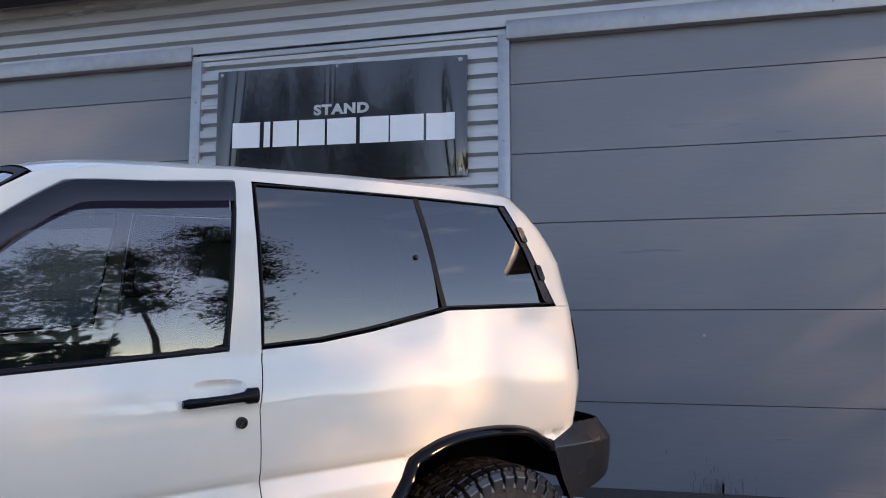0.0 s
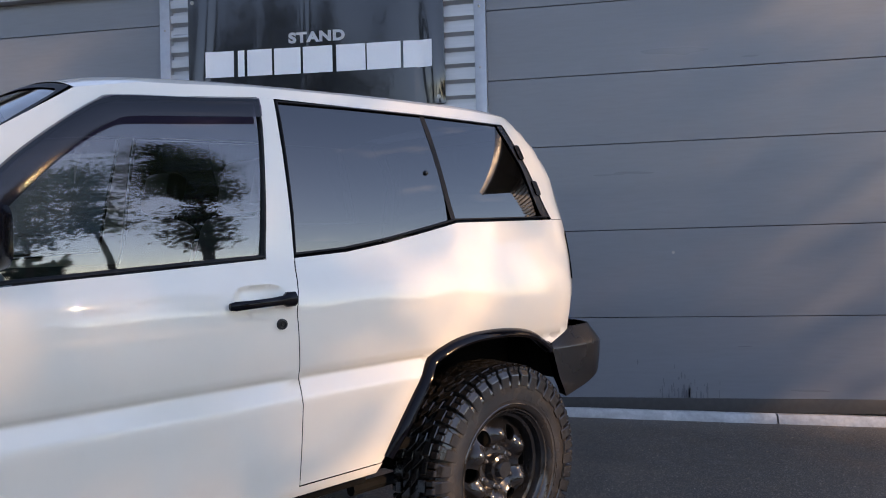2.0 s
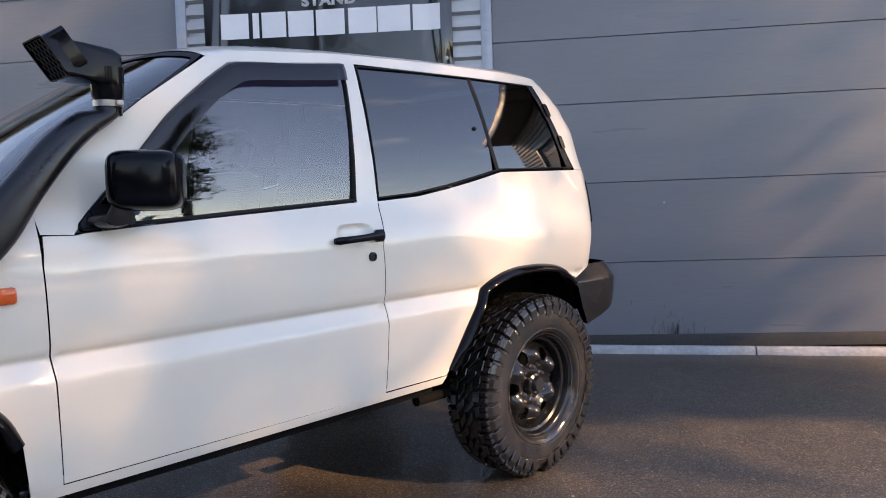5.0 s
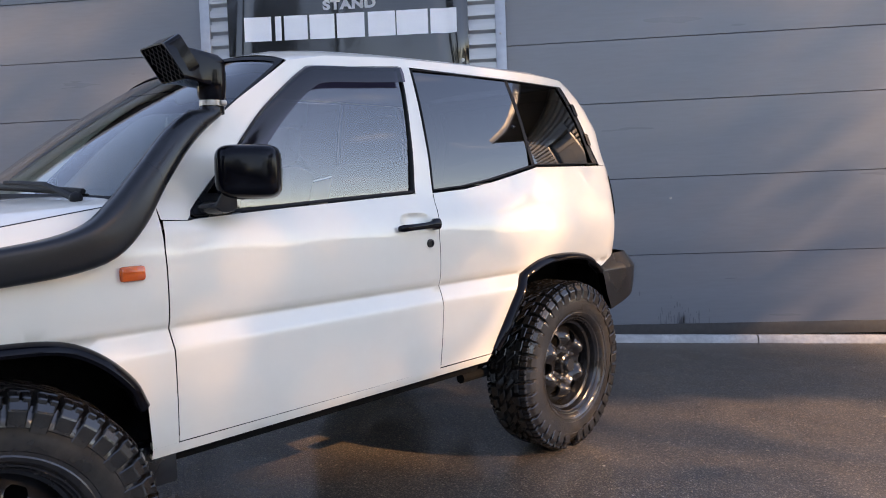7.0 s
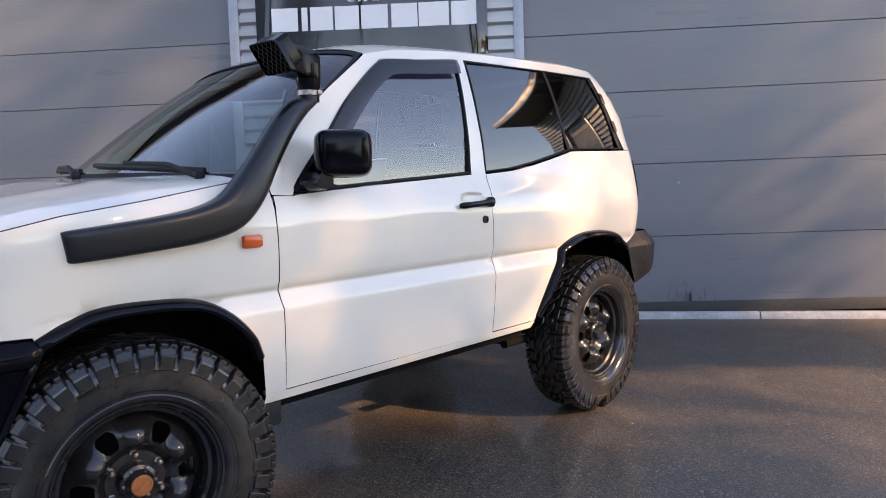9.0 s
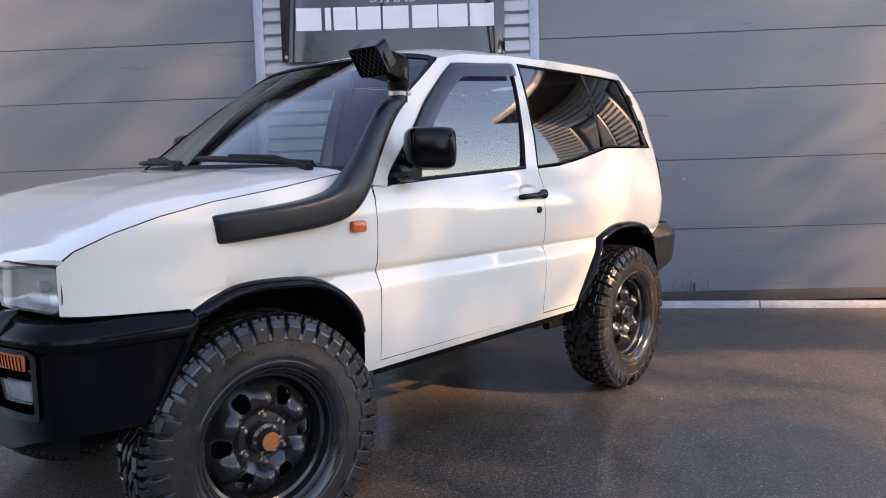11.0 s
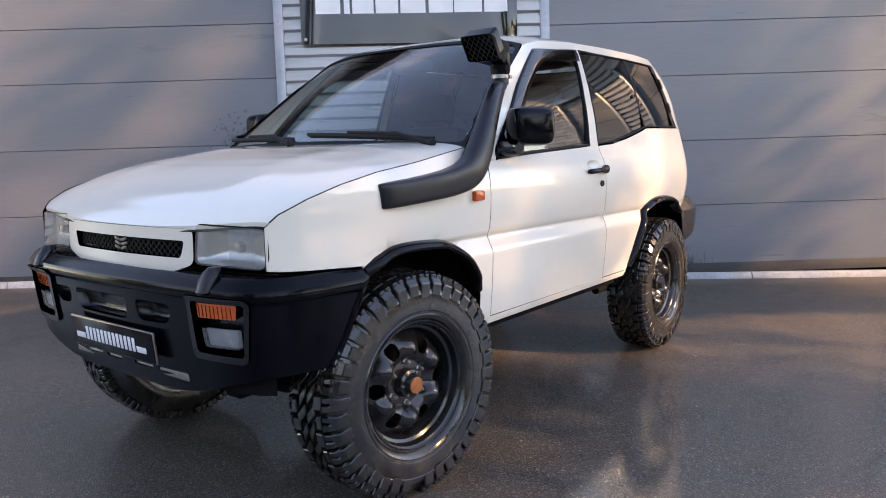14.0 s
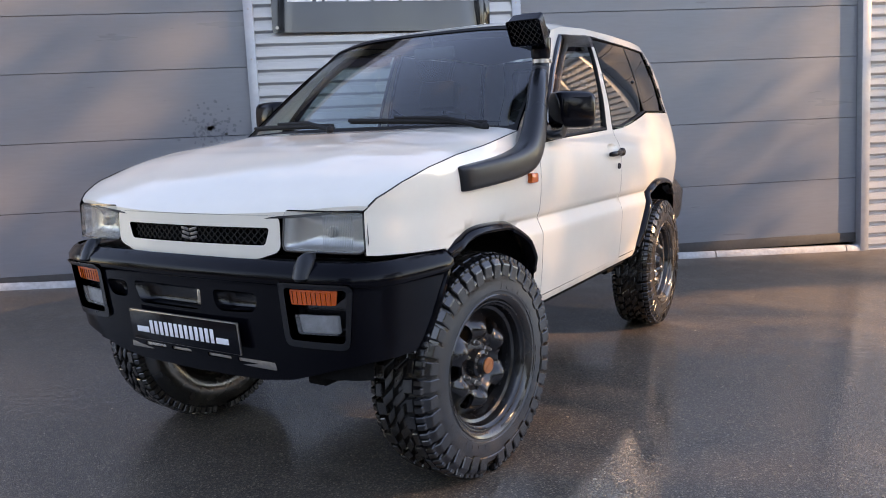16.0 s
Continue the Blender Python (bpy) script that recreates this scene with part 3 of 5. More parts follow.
for side in (1, -1):
    sg = -side
    sm = side_map(side)
    fender = skin("front_wing", [(2.013, 0.60)] + F_ARCH + [(2.735, 0.905), (2.90, 0.912), (3.02, 0.918), (3.055, 0.922), (3.055, 1.05)] + HOODLINE[::-1][1:] + [(2.016, 1.296), (2.020, 1.16), (2.016, 1.03), (2.012, 0.935), (2.008, 0.875), (2.004, 0.755), (1.999, 0.60)],
                  sm, sg, PAINT, car, levels=LEVELS)
    door = skin("door", [(1.997, 0.607), (2.001, 0.755), (2.004, 0.875), (2.008, 0.935), (2.012, 1.03), (2.016, 1.16), (2.008, 1.236)] + BELT + [(0.946, 1.70), (0.940, 1.800), (0.883, 1.805), (0.889, 1.706), (0.897, 1.300), (0.926, 1.134), (0.912, 0.935), (0.912, 0.857), (0.917, 0.607)],
                sm, sg, PAINT, car, "white door with a black pull handle", holes=[DISH], levels=LEVELS)
    quarter = skin("rear_quarter", [(0.914, 0.612), (0.909, 0.857), (0.909, 0.935), (0.923, 1.134), (0.894, 1.295), (0.703, 1.308), (0.528, 1.335), (0.400, 1.360), (0.262, 1.388), (0.195, 1.402), (-0.385, 1.415), (rear_x(1.415), 1.415), (rear_x(1.3), 1.30), (rear_x(1.1), 1.10), (rear_x(0.97), 0.97), (-0.30, 0.905)] + R_ARCH[::-1][1:-1] + [(0.605, 0.612)],
                   sm, sg, PAINT, car, levels=LEVELS)
    skin("upper_side", [(2.115, 1.284), (2.02, 1.299), (2.012, 1.240), (1.935, 1.236), (1.922, 1.250), (1.917, 1.264), (1.852, 1.332), (1.721, 1.470), (1.634, 1.564), (1.526, 1.655), (1.431, 1.723), (1.374, 1.747), (0.938, 1.795), (0.878, 1.797)] + RGLASS[1:6] + [(-0.385, 1.417), (rear_x(1.417), 1.417), (rear_x(1.5), 1.5), (rear_x(1.6), 1.6), (rear_x(1.72), 1.72), (rear_x(1.80), 1.80), (rear_x(1.852), 1.852)] + TOP[::-1] + [(1.70, 1.605), (1.90, 1.452)],
         sm, sg, PAINT, car, grid=(0.05, 0.02))
    skin("sill", [(2.075, 0.572), (2.075, 0.6035), (0.60, 0.6085), (0.62, 0.578)], sm, sg, PAINT, car, grid=(0.1, 0.01))
    # panes and their seals
    pane = pane_map(side, -0.008)
    skin("rear_side_pane", [(0.880, 1.784), (0.259, 1.803), (0.212, 1.413), (0.262, 1.400), (0.400, 1.372), (0.528, 1.347), (0.703, 1.320), (0.894, 1.306)], pane, sg, GLASS_DARK, car, "dark tinted side window", flange=0.004, grid=(0.1, 0.05))
    skin("quarter_pane", [(0.243, 1.804), (-0.175, 1.810), (-0.255, 1.635), (-0.335, 1.430), (0.195, 1.414)], pane, sg, GLASS_DARK, car, "dark tinted hinged quarter window", flange=0.004, grid=(0.1, 0.05))
    bm = bmesh.new()
    add_lathe(bm, [(0.0005, 0.010), (0.006, 0.009), (0.009, 0.005), (0.0095, -0.004)], pose(0.30, pane(0.30, 1.585).y, 1.585, 0, 0, 0 if side > 0 else 180), 14)
    part("pane_catch", bm, PLASTIC, car, "small round window catch")
    ribbon("window_seal", RGLASS, 0.006, side_map(side, -0.004), RUBBER_SEAL, car)
    skin("window_divider", [(0.262, 1.806), (0.240, 1.806), (0.193, 1.408), (0.216, 1.406)], side_map(side, -0.006), sg, RUBBER_SEAL, car, flange=0.012)
    skin("rear_finisher", rounded([(-0.165, 1.812), (-0.212, 1.812), (-0.296, 1.635), (-0.376, 1.432), (-0.32, 1.428), (-0.255, 1.635)], 0.02), side_map(side, -0.001), sg, PLASTIC, car, "black plastic window catch cover", flange=0.014)
    for z0 in (1.70, 1.55):
        x0 = -0.255 - (1.70 - z0) * 0.42
        skin("catch", rounded([(x0 + 0.02, z0 + 0.03), (x0 - 0.012, z0 + 0.03), (x0 - 0.028, z0 - 0.03), (x0 + 0.004, z0 - 0.03)], 0.01), side_map(side, 0.006), sg, GLOSS_BLACK, car, flange=0.01)
    dp = skin("door_pane", inset(DGLASS, 0.004), pane, sg, GLASS_CLEAR, door, "clear raised door window", flange=0.004, grid=(0.1, 0.05))
    ribbon("window_seal", DGLASS, 0.010, side_map(side, -0.003), RUBBER_SEAL, door)
    # smoked wind deflector along the front and top of the door window
    outer = [(1.865, 1.312), (1.721, 1.474), (1.634, 1.568), (1.526, 1.659), (1.431, 1.727), (1.374, 1.750), (1.15, 1.770), (0.944, 1.792)]
    inner = [(1.775, 1.312), (1.655, 1.440), (1.560, 1.540), (1.470, 1.620), (1.400, 1.668), (1.340, 1.690), (1.15, 1.708), (0.950, 1.728)]
    bm = bmesh.new()
    so, si = smooth_path([(a, 0, b) for a, b in outer], 4), smooth_path([(a, 0, b) for a, b in inner], 4)
    rows = [[bm.verts.new(side_map(side, o)(p.x + (q.x - p.x) * k, p.z + (q.z - p.z) * k)) for k, o in ((0, 0.004), (0.06, 0.016), (0.5, 0.022), (1, 0.020))] for p, q in zip(so, si)]
    for p, q in zip(rows, rows[1:]):
        for k in range(3):
            bm.faces.new((p[k], p[k + 1], q[k + 1], q[k]))
    part("wind_deflector", bm, VISOR, door, "smoked plastic wind deflector")
    # black sail plate and mirror
    skin("mirror_plate", rounded([(1.915, 1.250), (1.770, 1.256), (1.775, 1.400), (1.845, 1.340), (1.912, 1.268)], 0.016), side_map(side, 0.006), sg, PLASTIC, door, flange=0.02)
    # handle, its dish and the lock
    bm = bmesh.new()
    skin("handle_dish", DISH, dish_map(side), sg, PAINT, door, flange=0.0, grid=(0.012, 0.008))
    yh = side_y(1.04, 1.172)
    secs = []
    for x, z, ry, rz, o in ((0.932, 1.178, 0.010, 0.013, 0.010), (0.938, 1.178, 0.017, 0.022, 0.016), (0.968, 1.178, 0.018, 0.022, 0.018), (0.980, 1.177, 0.011, 0.014, 0.022), (1.02, 1.175, 0.009, 0.0125, 0.028), (1.09, 1.172, 0.009, 0.0125, 0.028), (1.128, 1.170, 0.010, 0.0135, 0.020), (1.142, 1.169, 0.007, 0.010, 0.012)):
        secs.append([Vector((x, side * (side_y(x, z) + o + ry * math.cos(a)), z + rz * math.sin(a))) for a in np.linspace(0, 2 * math.pi, 14, endpoint=False)])
    add_loft(bm, secs)
    part("door_handle", bm, SATIN, door, "black plastic pull handle")
    bm = bmesh.new()
    add_lathe(bm, [(0.0005, 0.006), (0.004, 0.006), (0.005, 0.004), (0.010, 0.004), (0.011, 0.009), (0.0155, 0.008), (0.0165, -0.004)], pose(0.978, side * side_y(0.978, 1.106), 1.106, 0, 0, 0 if side > 0 else 180), 24)
    part("door_lock", bm, PLASTIC, door, "round black door lock")
    # amber repeater
    bm = bmesh.new()
    add_box(bm, (2.083, -0.004, 1.081), (2.150, 0.020, 1.122), 0.009)
    for v in bm.verts:
        v.co.y = side * (side_y(v.co.x, v.co.z) + v.co.y)
    part("side_repeater", bm, AMBER, car, "amber side indicator")
    # wheel arch flares: a rolled lip swept along the arch
    for name, arch in (("front_flare", F_ARCH[1:]), ("rear_flare", R_ARCH[1:])):
        path = smooth_path([(a, 0, b) for a, b in arch], 5)
        cx = sum(p.x for p in path) / len(path)
        bm = bmesh.new()
        secs = []
        n = len(path)
        for i, p in enumerate(path):
            t = (path[min(i + 1, n - 1)] - path[max(i - 1, 0)]).normalized()
            nin = Vector((t.z, 0, -t.x))
            if nin.dot(Vector((cx, 0, 0.45)) - p) < 0:
                nin = -nin
            y0 = side_y(p.x, p.z)
            k = 0.5 + 0.5 * min(1, min(i, n - 1 - i) / 4)
            prof = ((-0.006, -0.01), (-0.005, 0.006 * k), (0.000, 0.018 * k), (0.008, 0.029 * k), (0.018, 0.033 * k), (0.027, 0.027 * k), (0.030, 0.012), (0.028, -0.02), (0.022, -0.035))
            secs.append([p + nin * a + Vector((0, side * (y0 + b), 0)) for a, b in prof])
        add_loft(bm, secs, closed=False, caps=False)
        part(name, bm, SATIN, car, "black plastic wheel arch flare")
        # dark liner behind the arch
        bm = bmesh.new()
        secs = [[Vector((cx + (p.x - cx) * 1.04, side * y, p.z + 0.012)) for y in (0.765 - 0.02, 0.55, 0.30)] for p in path]
        add_loft(bm, secs, closed=False, caps=False)
        part("arch_liner", bm, DARK, car)
    # tail lamp on the rear corner
    skin("tail_lamp", rounded([(rear_x(1.34) + 0.085, 1.365), (rear_x(1.34) + 0.002, 1.365), (rear_x(1.2) + 0.002, 1.16), (rear_x(1.2) + 0.08, 1.16)], 0.015), side_map(side, 0.004), sg, RED_LENS, car, "dark red tail lamp", grid=(0.012, 0.03), flange=0.01)


def door_mirror(side, door):
    """Black mirror head on a short foot; the left one is half folded back."""
    if side > 0:
        along, out, mid = Vector((-0.80, 0.60, 0)), Vector((0.60, 0.80, 0)), Vector((1.780, 0.848, 1.372))
    else:
        along, out, mid = Vector((-0.20, 0.98, 0)), Vector((0.98, 0.20, 0)), Vector((1.745, 0.905, 1.415))
    def ring(d, k, kz, dz=0.0):
        pts = []
        for a in np.linspace(0, 2 * math.pi, 32, endpoint=False):
            c, s = math.cos(a), math.sin(a)
            p = mid + out * d + along * 0.097 * k * math.copysign(abs(c) ** 0.42, c) + Vector((0, 0, dz + 0.081 * kz * math.copysign(abs(s) ** 0.42, s)))
            pts.append(Vector((p.x, side * p.y, p.z)))
        return pts
    bm = bmesh.new()
    add_loft(bm, [ring(-0.048, 0.93, 0.93), ring(-0.046, 0.99, 0.99), ring(-0.02, 1.0, 1.0), ring(0.012, 0.97, 0.97), ring(0.034, 0.90, 0.90), ring(0.047, 0.78, 0.78), ring(0.053, 0.60, 0.58)])
    part("mirror_head", bm, SATIN, door, "black plastic door mirror")
    bm = bmesh.new()
    secs = []
    for y, x, z, rx, rz in ((0.750, 1.850, 1.268, 0.050, 0.020), (0.80, 1.848, 1.268, 0.046, 0.019), (0.825, 1.842, 1.275, 0.036, 0.020), (0.832, 1.838, 1.300, 0.026, 0.022), (0.835, 1.834, 1.325, 0.026, 0.022)):
        secs.append([Vector((x + rx * math.cos(a), side * y, z + rz * math.sin(a))) for a in np.linspace(0, 2 * math.pi, 16, endpoint=False)])
    add_loft(bm, secs)
    part("mirror_foot", bm, PLASTIC, door)
    bm = bmesh.new()
    bm.faces.new([bm.verts.new(p) for p in ring(-0.0485, 0.86, 0.84)])
    part("mirror_glass", bm, MIRROR, door)


MIRROR = material("mirror", (0.8, 0.82, 0.84), 0.02, metal=1.0, grain=0.02)
for ob in [o for o in car.children if o.name.startswith("door")]:
    s = 1 if sum(v.co.y for v in ob.data.vertices) > 0 else -1
    door_mirror(s, ob)

# bonnet
def edge_at(line, s):
    xs = [p[0] for p in line]
    x = xs[0] + (xs[-1] - xs[0]) * s
    return x, float(np.interp(x, xs, [p[1] for p in line]))


bm = bmesh.new()
rows = []
NS, NV = 40, 33
for i in range(NS + 1):
    s = i / NS
    xe, ze = edge_at(HOODLINE, 0.025 + 0.975 * s)
    ye = side_y(xe, ze) - 0.007
    row = []
    for j in range(NV):
        v = -1 + 2 * j / (NV - 1)
        w = math.copysign(abs(v) ** 0.8, v)
        bulge = 0.075 * s ** 3 + 0.10 * (1 - s) ** 3
        x = xe + bulge * (1 - abs(w) ** 2.2)
        drop = float(np.interp(x, [2.9, 3.02, 3.06, 3.115], [0, 0, 0.005, 0.020])) * (1 - abs(w) ** 4)
        slope = float(np.interp(x, [2.0, 2.2, 2.9, 3.05], [0.10, 0.14, 0.30, 0.55]))
        crown = (0.028 * (1 - abs(w) ** 3.0) + 0.026 * (1 - abs(w) ** 9)) * float(np.interp(s, [0, 0.3, 0.7, 1], [0.6, 1.0, 0.9, 0.15])) + 0.005 * math.exp(-((abs(w) - 0.52) / 0.12) ** 2) * math.sin(math.pi * min(1, s * 1.05)) ** 0.7
        row.append(bm.verts.new((x, w * ye, ze + crown - (x - xe) * slope * (1 - abs(w) ** 6) * 0.9)))
    rows.append(row)
for p, q in zip(rows, rows[1:]):
    for j in range(NV - 1):
        bm.faces.new((p[j], p[j + 1], q[j + 1], q[j]))
front_line = [v.co.copy() for v in rows[-1]]
side_lines = [[r[j].co.copy() for r in rows] for j in (0, NV - 1)]
lip = bmesh.ops.extrude_edge_only(bm, edges=[e for e in bm.edges if e.is_boundary])
for v in [g for g in lip["geom"] if isinstance(g, bmesh.types.BMVert)]:
    v.co += Vector((0, 0, -0.016))
bonnet = part("bonnet", bm, PAINT, car, "white bonnet with two soft ridges")
# dark rubber in the gaps round the bonnet
for line in side_lines:
    bm = bmesh.new()
    add_tube(bm, [p + Vector((0, math.copysign(0.0030, p.y), -0.0010)) for p in line], 0.0037, 8)
    part("bonnet_seal", bm, RUBBER_SEAL, bonnet)
bm = bmesh.new()
add_tube(bm, [p + Vector((0.001, 0, -0.017)) for p in front_line], 0.0045, 6)
part("bonnet_seal", bm, RUBBER_SEAL, bonnet)

# roof
bm = bmesh.new()
rows = []
for i in range(37):
    s = i / 36
    row = []
    for j in range(31):
        v = -1 + 2 * j / 30
        w = math.copysign(1 - (1 - abs(v)) ** 1.5, v)
        xf, xr = 1.476 + 0.055 * (1 - w * w), -0.285 - 0.10 * (1 - abs(w) ** 3)
        x = xr + (xf - xr) * s
        xe = -0.27 + (1.476 + 0.27) * s
        zg = float(np.interp(xe, [p[0] for p in TOP[::-1]], [p[1] for p in TOP[::-1]]))
        zc = float(np.interp(xe, [-0.3, -0.15, 0.0, 0.47, 0.83, 1.15, 1.3, 1.40, 1.476], [1.885, 1.906, 1.910, 1.893, 1.875, 1.857, 1.841, 1.826, 1.800]))
        ye = side_y(xe, zg)
        row.append(bm.verts.new((x, w * ye, zg + (zc - zg) * (1 - abs(w) ** 5.5))))
    rows.append(row)
for p, q in zip(rows, rows[1:]):
    for j in range(30):
        bm.faces.new((p[j], p[j + 1], q[j + 1], q[j]))
part("roof", bm, PAINT, car)


# windscreen with its black border, cowl and wipers
def screen(u, v):
    """Windscreen: u across from -1 to 1, v from base 0 to top 1."""
    base = Vector((2.115 + 0.15 * (1 - u * u), 0.740 * u, 1.276 + 0.012 * (1 - u * u)))
    top = Vector((1.484 + 0.055 * (1 - u * u), 0.622 * u, 1.757 + 0.037 * (1 - u ** 4)))
    p = base.lerp(top, v)
    k = math.sin(math.pi * v)
    return p + Vector((0.55, 0, 0.8)) * 0.022 * k * (1 - u ** 4) + Vector((0, 0.013 * k * u, 0))


bm = bmesh.new()
rows = [[bm.verts.new(screen(-0.99 + 1.98 * j / 20, 0.02 + 0.97 * i / 14)) for j in range(21)] for i in range(15)]
for p, q in zip(rows, rows[1:]):
    for j in range(20):
        bm.faces.new((p[j], p[j + 1], q[j + 1], q[j]))
part("windscreen", bm, GLASS_SCREEN, car, "clear laminated windscreen")
border = [(-1, 0), (1, 0), (1, 1), (-1, 1)]
hole = rounded([(-0.972, 0.055), (0.972, 0.055), (0.974, 0.97), (-0.974, 0.97)], 0.04)
skin("screen_seal", border, lambda u, v: screen(u, v) + Vector((0.002, 0, 0.003)), 1, RUBBER_SEAL, car, holes=[hole], grid=(0.2, 0.1), flange=0.012, step=0.05)
bm = bmesh.new()
add_loft(bm, [[Vector((2.02 + 0.14 * (1 - u * u), 0.74 * u, 1.268)), Vector((2.03 + 0.14 * (1 - u * u), 0.74 * u, 1.284 + 0.016 * (1 - u * u))), Vector((2.15 + 0.14 * (1 - u * u), 0.735 * u, 1.270 + 0.016 * (1 - u * u))), Vector((2.15 + 0.14 * (1 - u * u), 0.735 * u, 1.24))] for u in np.linspace(-1, 1, 17)])
part("cowl", bm, PLASTIC, car, "black plastic cowl panel")
for y0, y1 in ((0.62, 0.02), (-0.05, -0.62)):
    bm = bmesh.new()
    pts = [screen(u, v) + Vector((0.030, 0, 0.028)) for u, v in zip(np.linspace((y0) / 0.722, y1 / 0.722, 9), np.linspace(0.030, 0.062, 9))]
    add_tube(bm, pts, 0.0085, 6)
    add_tube(bm, [pts[0] + Vector((0.02, 0, -0.02)), pts[2] + Vector((0.004, 0, 0.012)), pts[5] + Vector((0.004, 0, 0.012))], [0.011, 0.009, 0.006], 8)
    add_tube(bm, [p + Vector((-0.012, 0, -0.010)) for p in pts], 0.004, 6)
    bmesh.ops.create_uvsphere(bm, u_segments=10, v_segments=6, radius=0.018, matrix=Matrix.Translation(pts[0] + Vector((0.02, 0, -0.018))))
    part("wiper", bm, RUBBER_SEAL, car, "black wiper arm and blade")

# headlamps
for side in (1, -1):
    def lamp_map(off):
        return lambda y, z: Vector((3.098 - 0.045 * max(0, (y - 0.38) / 0.31) ** 2 - 0.10 * (z - 0.93) * 0.35 + off, side * y, z))
    oval = rounded([(0.392, 0.928), (0.668, 0.926), (0.686, 0.950), (0.680, 1.048), (0.402, 1.052)], 0.022)
    lamp = new("headlamp")
    lamp.parent = car
    lamp["label"] = "hazy square headlamp"
    skin("lens", oval, lamp_map(0.0), side, GLASS_LAMP, lamp, flange=0.012, grid=(0.03, 0.02))
    ribbon_loop = inset(oval, -0.003)
    skin("bezel", ribbon_loop, lamp_map(-0.004), side, GLOSS_BLACK, lamp, holes=[inset(oval, 0.0015)], grid=(0.5, 0.5), flange=0.03)
    bm = bmesh.new()
    cup = []
    for i in range(7):
        d = math.cos(i / 6 * math.pi / 2 * 0.86)
        cup.append([lamp_map(-0.007 - 0.045 * math.sin(i / 6 * math.pi / 2))(0.537 + (p[0] - 0.537) * d, 0.989 + (p[1] - 0.989) * d) for p in inset(oval, 0.002)])
    add_loft(bm, cup, caps=False)
    bm.faces.new([v for v in bm.verts][-len(oval):])
    part("reflector", bm, REFLECTOR, lamp, "silver bowl reflector")
    bm = bmesh.new()
    add_lathe(bm, [(0.001, 0.0), (0.014, 0.002), (0.017, 0.010), (0.016, 0.03), (0.010, 0.06)], pose(3.052, side * 0.545, 0.985, 0, 0, 90), 16)
    part("bulb_shield", bm, STEEL, lamp)
    for k in range(18):
        y = 0.545 + k * 0.0055
        box("lens_rib", (lamp_map(0)(y, 0.97).x - 0.006, side * y - 0.0007, 0.940), (lamp_map(0)(y, 0.97).x - 0.003, side * y + 0.0007, 1.040), GLASS_LAMP, lamp)
    box("lamp_backing", (2.94, min(side * 0.385, side * 0.66), 0.92), (2.96, max(side * 0.385, side * 0.66), 1.06), DARK, car)


# grille panel
def grille_map(off=0.0):
    return lambda y, z: Vector((3.128 - 0.20 * y * y + off - 0.02 * (z - 0.97), y, z))


frame_loop = rounded([(-0.388, 0.925), (-0.30, 0.898), (0.30, 0.898), (0.388, 0.925), (0.388, 1.036), (-0.388, 1.036)], 0.025)
slot = rounded([(-0.318, 0.998), (-0.298, 0.942), (0.332, 0.942), (0.350, 0.998)], 0.014)
grille = skin("grille_panel", frame_loop, grille_map(), 1, PAINT, car, "white grille surround", holes=[slot], flange=0.03, grid=(0.05, 0.03))
bm = bmesh.new()
for r in range(5):
    for c in range(24):
        y, z = -0.30 + c * 0.0275 + (r % 2) * 0.01375, 0.945 + r * 0.0125
        for dy, dz in ((0.0137, 0.0125), (0.0137, -0.0125)):
            if 0.938 < z + dz < 1.004:
                add_tube(bm, [grille_map(-0.018)(y, z), grille_map(-0.018)(y + dy, z + dz)], 0.0019, 4, caps=False)
        add_tube(bm, [grille_map(-0.018)(y - 0.004, z), grille_map(-0.018)(y + 0.004, z)], 0.0034, 4)
part("grille_mesh", bm, RUBBER_SEAL, grille, "black honeycomb grille mesh")
box("grille_backing", (3.00, -0.36, 0.90), (3.02, 0.36, 1.02), DARK, grille)
bm = bmesh.new()
for k in range(3):
    for q in (-1, 1):
        add_box(bm, (-0.002, -0.017, -0.0045), (0.002, 0.017, 0.0045), 0.001, Matrix.Translation(grille_map(-0.012)(q * 0.019 + (0.004 if k == 1 else 0), 0.956 + k * 0.0145)) @ pose(0, 0, 0, 12 * q, 0, 0))
part("badge", bm, material("dull chrome", (0.16, 0.16, 0.165), 0.35, metal=1.0, grain=0.3), grille, "small dull metal badge of plain bars")

# front bumper: one wrap-round skin with pockets
PLAN = smooth_path([(3.165, 0.0, 0), (3.163, 0.20, 0), (3.155, 0.40, 0), (3.142, 0.56, 0), (3.108, 0.675, 0), (3.035, 0.738, 0), (2.93, 0.762, 0), (2.80, 0.776, 0), (2.70, 0.780, 0)], 6)
ARC = [0.0]
for a, b in zip(PLAN, PLAN[1:]):
    ARC.append(ARC[-1] + (b - a).length)


